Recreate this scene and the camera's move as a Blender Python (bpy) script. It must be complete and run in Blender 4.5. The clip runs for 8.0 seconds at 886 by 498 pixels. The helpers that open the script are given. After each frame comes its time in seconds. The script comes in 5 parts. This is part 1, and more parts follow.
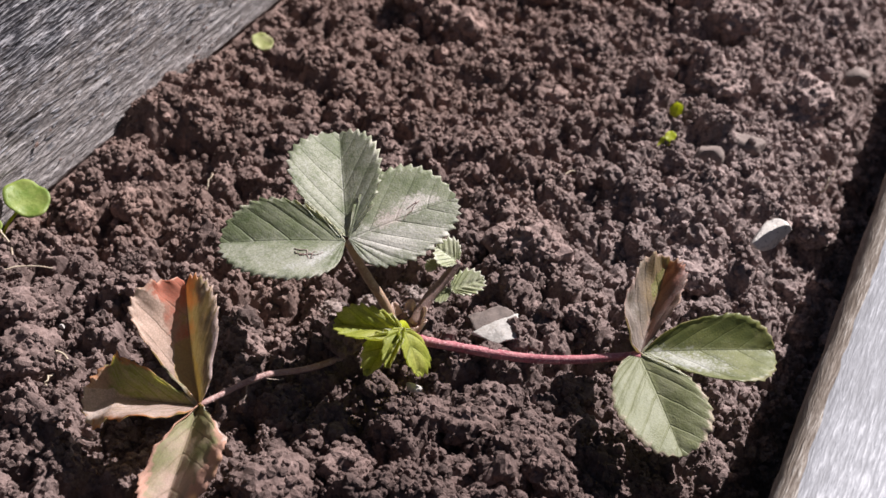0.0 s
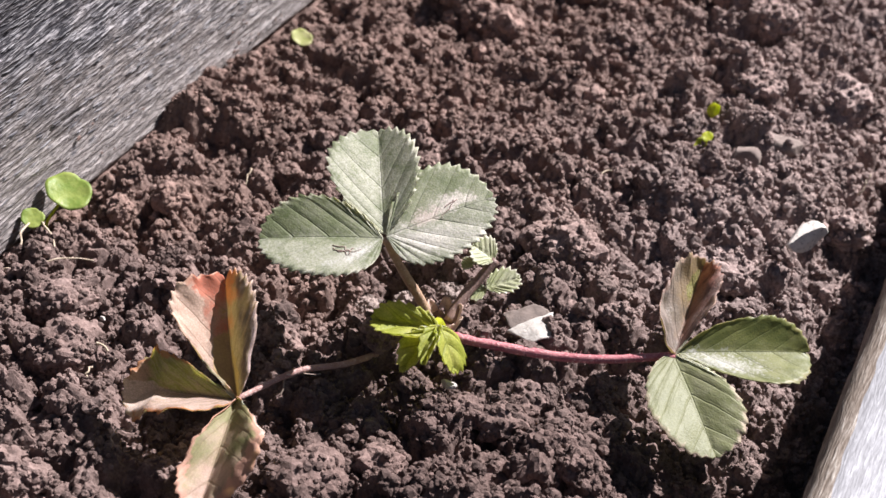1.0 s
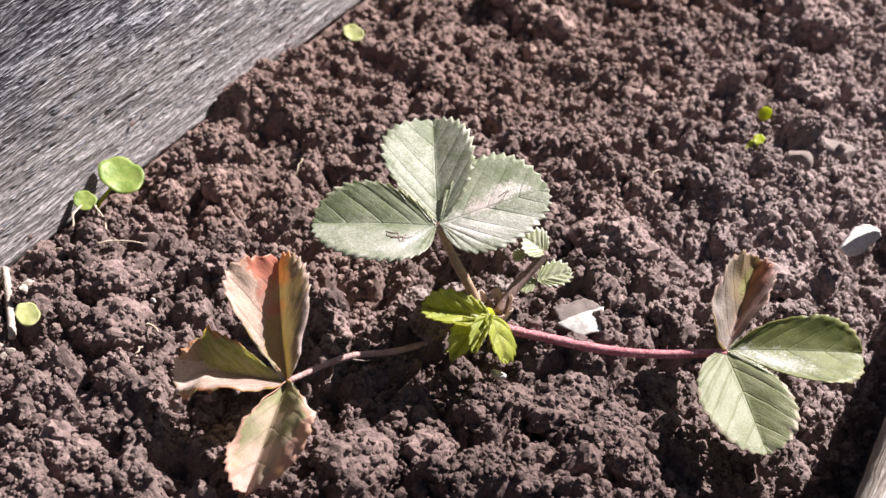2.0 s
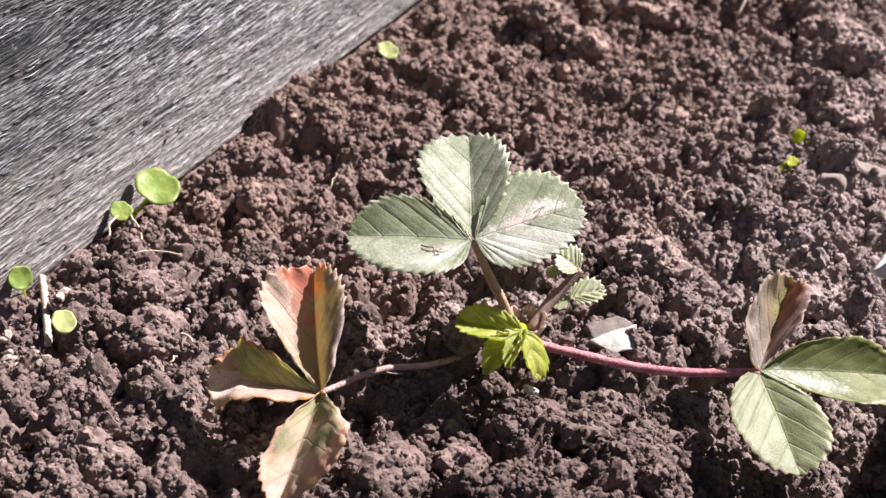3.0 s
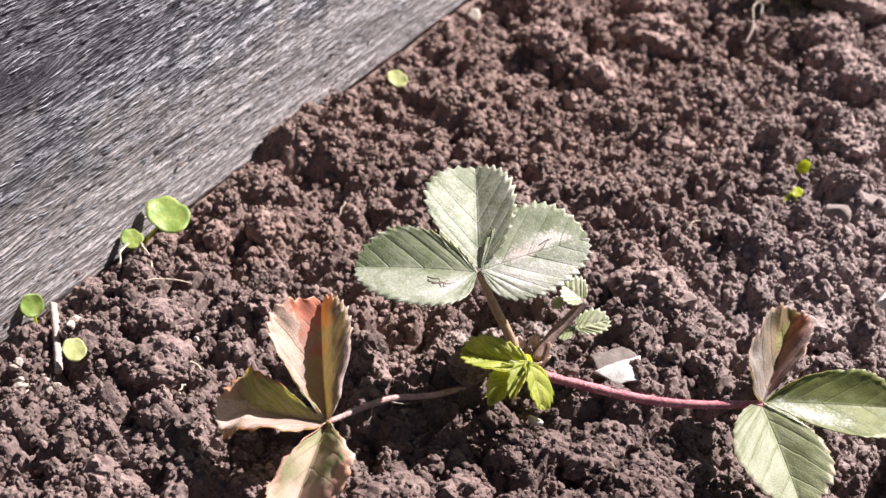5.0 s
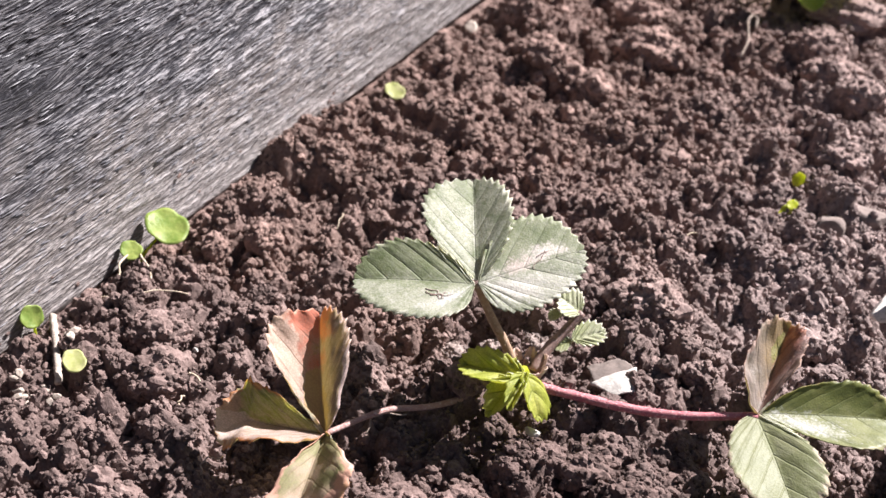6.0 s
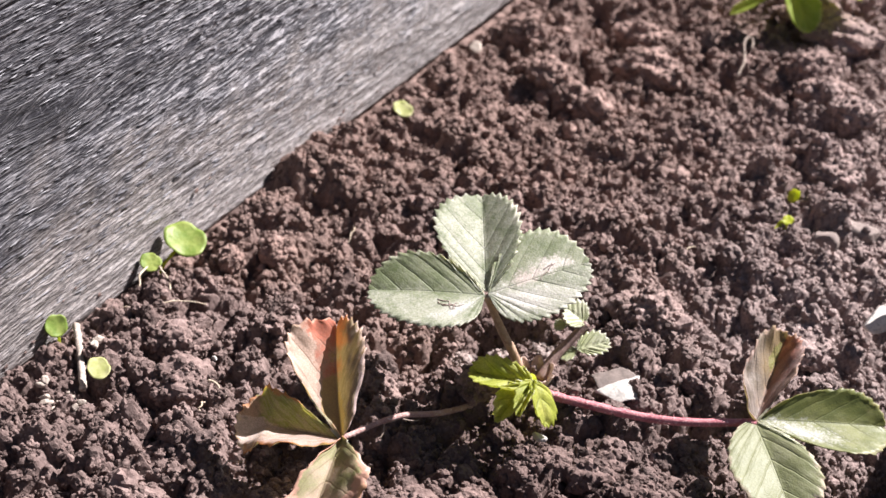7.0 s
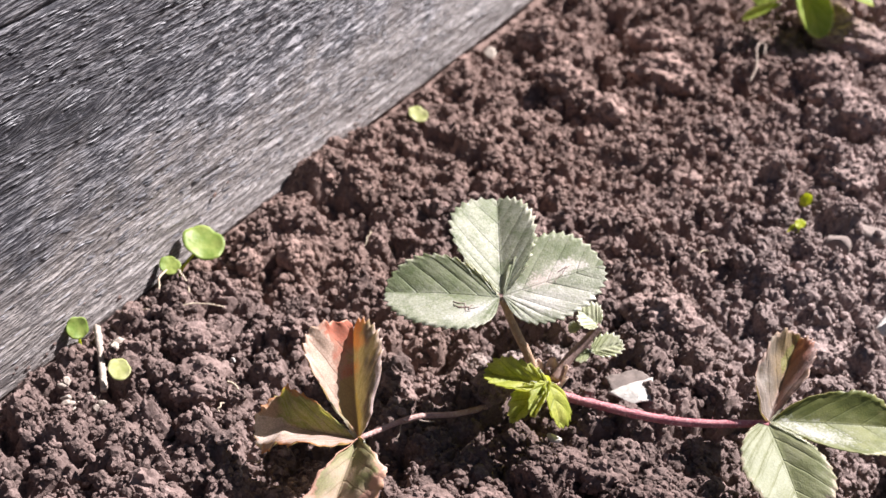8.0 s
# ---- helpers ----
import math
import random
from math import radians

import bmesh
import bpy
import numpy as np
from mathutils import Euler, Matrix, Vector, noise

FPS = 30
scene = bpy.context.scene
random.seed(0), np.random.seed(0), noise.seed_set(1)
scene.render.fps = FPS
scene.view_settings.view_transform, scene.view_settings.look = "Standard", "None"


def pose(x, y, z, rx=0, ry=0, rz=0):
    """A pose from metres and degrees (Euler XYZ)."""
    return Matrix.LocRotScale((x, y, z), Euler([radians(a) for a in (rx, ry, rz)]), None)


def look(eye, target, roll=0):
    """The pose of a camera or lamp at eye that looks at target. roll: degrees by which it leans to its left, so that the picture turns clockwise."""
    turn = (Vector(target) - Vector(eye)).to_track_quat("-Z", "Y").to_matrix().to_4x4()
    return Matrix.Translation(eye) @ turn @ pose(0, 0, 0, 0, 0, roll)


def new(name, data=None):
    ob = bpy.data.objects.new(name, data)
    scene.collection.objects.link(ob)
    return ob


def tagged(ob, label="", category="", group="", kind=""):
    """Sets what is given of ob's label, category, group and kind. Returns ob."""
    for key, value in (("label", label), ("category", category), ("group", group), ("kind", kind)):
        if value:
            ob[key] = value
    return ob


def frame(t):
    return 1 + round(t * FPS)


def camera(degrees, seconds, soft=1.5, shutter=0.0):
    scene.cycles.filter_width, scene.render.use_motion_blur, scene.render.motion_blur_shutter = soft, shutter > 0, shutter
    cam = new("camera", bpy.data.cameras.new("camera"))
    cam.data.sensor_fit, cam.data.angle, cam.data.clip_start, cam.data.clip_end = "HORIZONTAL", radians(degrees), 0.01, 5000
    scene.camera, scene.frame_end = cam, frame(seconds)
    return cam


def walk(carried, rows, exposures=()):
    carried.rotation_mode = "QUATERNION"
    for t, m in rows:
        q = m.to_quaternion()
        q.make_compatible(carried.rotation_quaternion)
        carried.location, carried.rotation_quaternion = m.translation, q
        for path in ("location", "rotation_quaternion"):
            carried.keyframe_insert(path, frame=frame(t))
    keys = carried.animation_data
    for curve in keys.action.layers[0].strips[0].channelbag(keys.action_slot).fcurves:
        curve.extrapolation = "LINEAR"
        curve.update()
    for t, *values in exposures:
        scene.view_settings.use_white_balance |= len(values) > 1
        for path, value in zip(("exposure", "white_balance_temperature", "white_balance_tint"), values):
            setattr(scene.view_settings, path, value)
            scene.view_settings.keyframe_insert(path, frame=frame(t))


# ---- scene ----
cam = camera(37.07, 8.0)
cam.data.dof.use_dof = True
cam.data.dof.focus_distance = 0.412
cam.data.dof.aperture_fstop = 17.5
PATH = [
    (0, (0.13328, -0.24351, 0.30153), (0.00518, 0.03168, 0.04103), 2.926),
    (0.5, (0.13301, -0.24439, 0.30385), (0.00270, 0.02859, 0.04212), 2.753),
    (1, (0.13180, -0.24533, 0.30504), (-0.00359, 0.02413, 0.04224), 2.587),
    (1.5, (0.13022, -0.24955, 0.30097), (-0.00998, 0.01975, 0.04054), 2.780),
    (2, (0.12767, -0.25505, 0.29578), (-0.01675, 0.01481, 0.03826), 3.162),
    (3.5, (0.12522, -0.26066, 0.29401), (-0.02938, 0.00994, 0.04327), 3.302),
    (4, (0.12580, -0.25964, 0.29845), (-0.02991, 0.01017, 0.04753), 3.222),
    (4.5, (0.12653, -0.25942, 0.30079), (-0.02995, 0.01097, 0.05098), 3.214),
    (6, (0.12658, -0.26136, 0.30406), (-0.02979, 0.01182, 0.05723), 3.496),
    (6.5, (0.12795, -0.26973, 0.30925), (-0.02698, 0.00614, 0.06452), 3.860),
    (7, (0.12843, -0.27733, 0.31325), (-0.02760, -0.00029, 0.07056), 3.881),
    (7.5, (0.12913, -0.28142, 0.31526), (-0.02891, -0.00471, 0.07349), 3.703),
    (8, (0.13011, -0.28238, 0.31588), (-0.02973, -0.00640, 0.07446), 3.467),
]
EXPOSURES = [(0.0, 0.62), (0.5, 0.86), (1.0, 1.0), (1.5, 1.1), (2.0, 1.2), (3.5, 1.3), (8.0, 1.3)]
walk(cam, [(t, look(eye, target, roll)) for t, eye, target, roll in PATH], EXPOSURES)

# ---- world and sun ----
SUN_AZ = math.radians(67)          # heading of the sun, from +x towards +y
SUN_EL = math.radians(43.5)
world = bpy.data.worlds.new("sky")
scene.world = world
world.use_nodes = True
wn = world.node_tree.nodes
sky = wn.new("ShaderNodeTexSky")
sky.sky_type = "NISHITA"
sky.sun_disc = False
sky.sun_elevation = SUN_EL
sky.sun_rotation = math.pi / 2 - SUN_AZ
world.node_tree.links.new(sky.outputs[0], wn["Background"].inputs[0])
wn["Background"].inputs[1].default_value = 0.029
sun_data = bpy.data.lights.new("sun", "SUN")
sun_data.energy = 6.35
sun_data.angle = math.radians(0.55)
sun_data.color = (1.0, 0.965, 0.985)
sun = new("sun", sun_data)
sun_dir = Vector((math.cos(SUN_AZ) * math.cos(SUN_EL), math.sin(SUN_AZ) * math.cos(SUN_EL), math.sin(SUN_EL)))
sun.matrix_world = look(sun_dir * 5, (0, 0, 0))


# ---- node helpers ----
def material(name):
    m = bpy.data.materials.new(name)
    m.use_nodes = True
    return m, m.node_tree.nodes, m.node_tree.links, m.node_tree.nodes["Principled BSDF"]


def noise_tex(n, l, vec, scale, detail=4.0, rough=0.55, distortion=0.0):
    t = n.new("ShaderNodeTexNoise")
    t.inputs["Scale"].default_value = scale
    t.inputs["Detail"].default_value = detail
    t.inputs["Roughness"].default_value = rough
    t.inputs["Distortion"].default_value = distortion
    if vec is not None:
        l.new(vec, t.inputs["Vector"])
    return t.outputs["Fac"]


def ramp(n, l, fac, stops):
    r = n.new("ShaderNodeValToRGB")
    while len(r.color_ramp.elements) < len(stops):
        r.color_ramp.elements.new(0.5)
    for e, (p, c) in zip(r.color_ramp.elements, stops):
        e.position = p
        e.color = (c, c, c, 1) if isinstance(c, (int, float)) else (*c, 1)
    l.new(fac, r.inputs[0])
    return r.outputs[0]


def mix(n, l, fac, a, b, mode="MIX"):
    m = n.new("ShaderNodeMix")
    m.data_type = "RGBA"
    m.blend_type = mode
    for sock, v in ((m.inputs["Factor"], fac), (m.inputs["A"], a), (m.inputs["B"], b)):
        if isinstance(v, (int, float)):
            sock.default_value = v if sock.type == "VALUE" else (v, v, v, 1)
        elif isinstance(v, tuple):
            sock.default_value = (*v, 1)
        else:
            l.new(v, sock)
    return m.outputs["Result"]


def mth(n, l, op, a, b=None, c=None, clamp=False):
    m = n.new("ShaderNodeMath")
    m.operation = op
    m.use_clamp = clamp
    for sock, v in zip(m.inputs, (a, b, c)):
        if v is None:
            continue
        if isinstance(v, (int, float)):
            sock.default_value = v
        else:
            l.new(v, sock)
    return m.outputs[0]


def step(n, l, v, lo, hi):
    m = n.new("ShaderNodeMapRange")
    m.interpolation_type = "SMOOTHSTEP"
    l.new(v, m.inputs[0])
    m.inputs[1].default_value, m.inputs[2].default_value = lo, hi
    return m.outputs[0]


def bump(n, l, height, strength, dist, normal=None):
    b = n.new("ShaderNodeBump")
    b.inputs["Strength"].default_value = strength
    b.inputs["Distance"].default_value = dist
    l.new(height, b.inputs["Height"])
    if normal is not None:
        l.new(normal, b.inputs["Normal"])
    return b.outputs[0]


def place_coords(n, l, scale=(1, 1, 1), rot=(0, 0, 0)):
    geo = n.new("ShaderNodeNewGeometry")
    mp = n.new("ShaderNodeMapping")
    mp.vector_type = "POINT"
    mp.inputs["Scale"].default_value = scale
    mp.inputs["Rotation"].default_value = rot
    l.new(geo.outputs["Position"], mp.inputs["Vector"])
    return mp.outputs[0], geo


# ---- materials ----
def soil_material(name, island, pale=0.0):
    m, n, l, p = material(name)
    pos, geo = place_coords(n, l)
    big = noise_tex(n, l, pos, 14, 3)
    mid = noise_tex(n, l, pos, 110, 4, 0.6)
    fine = noise_tex(n, l, pos, 900, 5, 0.65)
    col = ramp(n, l, mid, [(0.30, (0.096, 0.061, 0.055)), (0.52, (0.164, 0.109, 0.098)), (0.72, (0.254, 0.176, 0.160))])
    ruddy = n.new("ShaderNodeSeparateXYZ")
    l.new(geo.outputs["Position"], ruddy.inputs[0])
    # redder, moister loam towards the tall board
    red = mth(n, l, "ADD", mth(n, l, "SUBTRACT", big, mth(n, l, "MULTIPLY", ruddy.outputs[0], 1.0)), mth(n, l, "MULTIPLY", mth(n, l, "SUBTRACT", ruddy.outputs[1], 0.09), 1.6))
    col = mix(n, l, step(n, l, red, 0.42, 0.66), col, mix(n, l, 0.55, col, (0.262, 0.160, 0.126)))
    col = mix(n, l, step(n, l, fine, 0.35, 0.7), mix(n, l, 0.45, col, (0.060, 0.041, 0.036)), mix(n, l, 0.18, col, (0.28, 0.23, 0.20)))
    # drier, paler soil towards the low board
    dx = n.new("ShaderNodeSeparateXYZ")
    l.new(geo.outputs["Position"], dx.inputs[0])
    dry = step(n, l, mth(n, l, "ADD", dx.outputs[0], mth(n, l, "MULTIPLY", mth(n, l, "SUBTRACT", noise_tex(n, l, pos, 30, 4, 0.6), 0.5), 0.16)), -0.06, 0.09)
    dry = mth(n, l, "MULTIPLY", dry, mth(n, l, "ADD", 0.08, mth(n, l, "MULTIPLY", step(n, l, dx.outputs[1], 0.02, 0.12), 0.66)))
    # only in the bed itself
    near = n.new("ShaderNodeVectorMath")
    near.operation = "LENGTH"
    l.new(geo.outputs["Position"], near.inputs[0])
    near = step(n, l, near.outputs["Value"], 0.9, 0.5)
    dry = mth(n, l, "MULTIPLY", dry, near)
    col = mix(n, l, dry, col, mix(n, l, step(n, l, fine, 0.35, 0.65), (0.182, 0.134, 0.123), (0.330, 0.254, 0.235)))
    # darker soil on the near side of the plant: shade among clods put into the colour
    near_shade = mth(n, l, "ADD", mth(n, l, "SUBTRACT", 0.030, dx.outputs[1]), mth(n, l, "MULTIPLY", mth(n, l, "SUBTRACT", noise_tex(n, l, pos, 45, 4, 0.6), 0.5), 0.10))
    near_shade = mth(n, l, "MULTIPLY", step(n, l, near_shade, -0.012, 0.022), step(n, l, dx.outputs[0], -0.05, 0.01))
    col = mix(n, l, mth(n, l, "MULTIPLY", mth(n, l, "MULTIPLY", near_shade, near), 0.6), col, mix(n, l, 1.0, col, (0.52, 0.47, 0.45), "MULTIPLY"))
    if pale:
        col = mix(n, l, pale, col, (0.40, 0.345, 0.315))
    if island:
        tone = ramp(n, l, geo.outputs["Random Per Island"], [(0.0, 0.68), (0.55, 1.0), (0.9, 1.2), (1.0, 1.5)])
        col = mix(n, l, 1.0, col, tone, "MULTIPLY")
    l.new(col, p.inputs["Base Color"])
    p.inputs["Roughness"].default_value = 0.92
    p.inputs["Specular IOR Level"].default_value = 0.25
    h2 = noise_tex(n, l, pos, 2600, 3, 0.6)
    nrm = bump(n, l, fine, 0.9, 0.0006)
    l.new(bump(n, l, h2, 0.5, 0.00025, nrm), p.inputs["Normal"])
    return m


SOIL = soil_material("soil", False)
CRUMB = soil_material("soil_crumb", True)
CRUMB_PALE = soil_material("dry_soil_crumb", True, 0.28)


def weathered_wood(name, dark, mid, light, knots=(), grain_turn=0.0, dirt=None, contrast=1.0, top_dark=0.0, relief=1.0, cloudy=0.04):
    """Old unpainted softwood: fibres along y, short raised splinters, knots given as (y, z, radius)."""
    m, n, l, p = material(name)
    pos, geo = place_coords(n, l, rot=(grain_turn, 0, 0))
    vec = pos
    for ky, kz, kr in knots:
        d = n.new("ShaderNodeVectorMath")
        d.operation = "SUBTRACT"
        geo_pos = geo.outputs["Position"]
        l.new(geo_pos, d.inputs[0])
        d.inputs[1].default_value = (0, ky, kz)
        sx = n.new("ShaderNodeSeparateXYZ")
        l.new(d.outputs[0], sx.inputs[0])
        yy = mth(n, l, "DIVIDE", sx.outputs[1], kr * 2.2)
        zz = mth(n, l, "DIVIDE", sx.outputs[2], kr)
        r2 = mth(n, l, "ADD", mth(n, l, "MULTIPLY", yy, yy), mth(n, l, "MULTIPLY", zz, zz))
        push = mth(n, l, "DIVIDE", kr * 0.9, mth(n, l, "ADD", 1.0, mth(n, l, "MULTIPLY", r2, 1.6)))
        sign = mth(n, l, "SIGN", sx.outputs[2])
        comb = n.new("ShaderNodeCombineXYZ")
        l.new(mth(n, l, "MULTIPLY", mth(n, l, "MULTIPLY", push, sign), -1.0), comb.inputs[2])
        add = n.new("ShaderNodeVectorMath")
        l.new(vec, add.inputs[0])
        l.new(comb.outputs[0], add.inputs[1])
        vec = add.outputs[0]
    def stretched(k, scale, detail, rough=0.6, dist=0.0):
        mp = n.new("ShaderNodeMapping")
        mp.inputs["Scale"].default_value = (1, k, 1)
        l.new(vec, mp.inputs["Vector"])
        return noise_tex(n, l, mp.outputs[0], scale, detail, rough, dist)
    # torn fibres: one height drives both the colour and the relief
    torn = stretched(0.11, 950, 2, 0.5, 0.5)
    fibre = stretched(0.20, 2000, 3, 0.55, 0.3)
    cloud = noise_tex(n, l, pos, 22, 4, 0.6)
    hgt = mth(n, l, "ADD", mth(n, l, "MULTIPLY", torn, 0.62), mth(n, l, "MULTIPLY", fibre, 0.38))
    f = mth(n, l, "ADD", hgt, mth(n, l, "MULTIPLY", mth(n, l, "SUBTRACT", cloud, 0.5), cloudy))
    w = 0.088 / contrast
    shade = tuple(0.35 * a + 0.65 * b for a, b in zip(mid, dark))
    col = ramp(n, l, f, [(0.5 - 0.7 * w, dark), (0.5 - 0.2 * w, shade), (0.5 + 0.3 * w, mid), (0.5 + 0.85 * w, light)])
    # darker towards the top and the near end, broken up by noise
    if top_dark:
        zs = n.new("ShaderNodeSeparateXYZ")
        l.new(geo.outputs["Position"], zs.inputs[0])
        q = mth(n, l, "ADD", mth(n, l, "SUBTRACT", mth(n, l, "MULTIPLY", zs.outputs[2], 7.0), mth(n, l, "MULTIPLY", zs.outputs[1], 5.0)), mth(n, l, "MULTIPLY", noise_tex(n, l, pos, 30, 5, 0.65), 1.2))
        col = mix(n, l, mth(n, l, "MULTIPLY", step(n, l, q, 0.30, 1.50), top_dark), col, mix(n, l, 0.75, col, dark))
    if dirt:
        level, height, tone = dirt
        sep = n.new("ShaderNodeSeparateXYZ")
        l.new(geo.outputs["Position"], sep.inputs[0])
        patch = mth(n, l, "SUBTRACT", mth(n, l, "ADD", level, mth(n, l, "MULTIPLY", mth(n, l, "SUBTRACT", noise_tex(n, l, pos, 45, 5, 0.65), 0.4), height * 5)), sep.outputs[2])
        col = mix(n, l, mth(n, l, "MULTIPLY", step(n, l, patch, -height, height), 0.62), col, mix(n, l, step(n, l, fibre, 0.40, 0.60), mix(n, l, 0.5, tone, dark), tone))
    for ky, kz, kr in knots:
        d = n.new("ShaderNodeVectorMath")
        d.operation = "DISTANCE"
        mp = n.new("ShaderNodeMapping")
        mp.inputs["Scale"].default_value = (0, 0.6, 1)
        l.new(geo.outputs["Position"], mp.inputs["Vector"])
        l.new(mp.outputs[0], d.inputs[0])
        d.inputs[1].default_value = (0, ky * 0.6, kz)
        wob = mth(n, l, "ADD", d.outputs["Value"], mth(n, l, "MULTIPLY", mth(n, l, "SUBTRACT", noise_tex(n, l, pos, 180, 4, 0.6), 0.5), kr * 1.3))
        core = mth(n, l, "SUBTRACT", 1.0, step(n, l, wob, kr * 0.35, kr * 1.1))
        col = mix(n, l, mth(n, l, "MULTIPLY", core, 0.95), col, mix(n, l, step(n, l, noise_tex(n, l, pos, 420, 4, 0.65), 0.54, 0.68), dark, mid))
    l.new(col, p.inputs["Base Color"])
    p.inputs["Roughness"].default_value = 0.72
    p.inputs["Specular IOR Level"].default_value = 0.35
    nrm = bump(n, l, torn, relief, 0.0018)
    l.new(bump(n, l, fibre, 0.55 * relief, 0.0007, nrm), p.inputs["Normal"])
    return m


BOARD_GREY = weathered_wood("weathered_board", (0.020, 0.018, 0.024), (0.190, 0.178, 0.190), (0.46, 0.432, 0.442),
                            knots=((-0.028, 0.087, 0.0085), (-0.056, 0.093, 0.008)), grain_turn=math.radians(-4), dirt=(0.030, 0.026, (0.40, 0.345, 0.315)), top_dark=0.9)
BOARD_PALE = weathered_wood("bleached_board", (0.21, 0.205, 0.215), (0.29, 0.285, 0.30), (0.42, 0.41, 0.425), contrast=0.45, relief=0.3, cloudy=0.45)
BOARD_EDGE = weathered_wood("worn_edge", (0.15, 0.115, 0.09), (0.27, 0.225, 0.19), (0.40, 0.36, 0.32), contrast=0.55, relief=0.35, cloudy=0.3)


def fibre_material():
    m, n, l, p = material("torn_fibre")
    pos, geo = place_coords(n, l)
    tone = ramp(n, l, geo.outputs["Random Per Island"], [(0.0, (0.05, 0.047, 0.054)), (0.5, (0.125, 0.119, 0.128)), (1.0, (0.34, 0.325, 0.335))])
    l.new(mix(n, l, noise_tex(n, l, pos, 1500, 3, 0.6), tone, mix(n, l, 0.4, tone, (0.12, 0.11, 0.12))), p.inputs["Base Color"])
    p.inputs["Roughness"].default_value = 0.8
    return m


FIBRE = fibre_material()


def leaf_material(name, base, pale, vein, margin=None, margin_at=0.86, tip=None, tip_at=(0.6, 0.9), dust=0.3, dust_col=(0.42, 0.42, 0.35),
                  rough=0.42, glow=0.25, teeth=9, spots=(), brown=0.25, gloss=0.35, dust_light_side=0.0, other=None, patches=(), tip_other=None, vein_mix=0.5, relief=0.00022, streaks=0.45):
    m, n, l, p = material(name)
    uv = n.new("ShaderNodeUVMap")
    uv.uv_map = "leaf"
    sep = n.new("ShaderNodeSeparateXYZ")
    l.new(uv.outputs[0], sep.inputs[0])
    side = mth(n, l, "SUBTRACT", sep.outputs[0], 0.5)
    k = mth(n, l, "MULTIPLY", mth(n, l, "ABSOLUTE", side), 2.0)
    s = sep.outputs[1]
    pos, geo = place_coords(n, l)
    n1 = noise_tex(n, l, pos, 120, 4, 0.6)
    n2 = noise_tex(n, l, pos, 900, 4, 0.65)
    n3 = noise_tex(n, l, pos, 260, 5, 0.7)
    col = mix(n, l, step(n, l, n1, 0.36, 0.66), base, pale)
    if other:
        # the right half has its own colour; some leaves get lit and shaded halves this way
        cut = mth(n, l, "ADD", side, mth(n, l, "MULTIPLY", mth(n, l, "SUBTRACT", n1, 0.5), 0.22))
        col = mix(n, l, step(n, l, cut, -0.05, 0.06), col, mix(n, l, step(n, l, n3, 0.35, 0.7), other, mix(n, l, 0.3, other, pale)))
    col = mix(n, l, step(n, l, n2, 0.5, 0.75), col, mix(n, l, 0.35, col, pale))
    n4 = noise_tex(n, l, pos, 1900, 3, 0.6)
    fan = n.new("ShaderNodeCombineXYZ")
    l.new(mth(n, l, "MULTIPLY", side, 5.0), fan.inputs[0])
    l.new(mth(n, l, "MULTIPLY", s, 34.0), fan.inputs[1])
    streak = noise_tex(n, l, fan.outputs[0], 1.0, 4, 0.65, 0.6)
    col = mix(n, l, mth(n, l, "MULTIPLY", step(n, l, streak, 0.42, 0.62), streaks), col, mix(n, l, 0.6, col, pale))
    col = mix(n, l, mth(n, l, "MULTIPLY", step(n, l, streak, 0.5, 0.36), streaks), col, mix(n, l, 0.6, col, vein))
    blotch = mth(n, l, "MULTIPLY", step(n, l, mth(n, l, "ADD", mth(n, l, "MULTIPLY", n3, 0.6), mth(n, l, "MULTIPLY", n4, 0.4)), 0.54, 0.66), brown)
    col = mix(n, l, blotch, col, mix(n, l, 0.6, col, (0.16, 0.10, 0.05)))
    col = mix(n, l, mth(n, l, "MULTIPLY", step(n, l, n4, 0.52, 0.7), 0.35), col, mix(n, l, 0.5, col, (0.02, 0.03, 0.01)))
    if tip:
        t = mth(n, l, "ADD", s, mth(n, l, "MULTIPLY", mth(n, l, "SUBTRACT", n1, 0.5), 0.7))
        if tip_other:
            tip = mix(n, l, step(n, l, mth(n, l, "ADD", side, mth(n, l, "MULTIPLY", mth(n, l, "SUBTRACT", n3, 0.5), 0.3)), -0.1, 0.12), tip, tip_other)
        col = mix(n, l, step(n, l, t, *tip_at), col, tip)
    # side veins run out to the teeth
    ph = mth(n, l, "FRACT", mth(n, l, "ADD", mth(n, l, "MULTIPLY_ADD", s, float(teeth), 0.29), mth(n, l, "MULTIPLY", n1, 0.18)))
    vd = mth(n, l, "ABSOLUTE", mth(n, l, "SUBTRACT", ph, 0.5))
    vmask = mth(n, l, "MULTIPLY", step(n, l, vd, 0.44, 0.495), mth(n, l, "SUBTRACT", 1.0, mth(n, l, "MULTIPLY", k, 0.7)))
    net = n.new("ShaderNodeTexVoronoi")
    net.feature = "DISTANCE_TO_EDGE"
    net.inputs["Scale"].default_value = 1100
    l.new(pos, net.inputs["Vector"])
    nmask = mth(n, l, "SUBTRACT", 1.0, step(n, l, net.outputs["Distance"], 0.0, 0.16))
    mid = mth(n, l, "SUBTRACT", 1.0, step(n, l, k, 0.008, 0.03))
    col = mix(n, l, mth(n, l, "MULTIPLY", vmask, vein_mix), col, vein)
    col = mix(n, l, mth(n, l, "MULTIPLY", nmask, 0.22), col, vein)
    col = mix(n, l, mth(n, l, "MULTIPLY", mid, 0.55), col, vein)
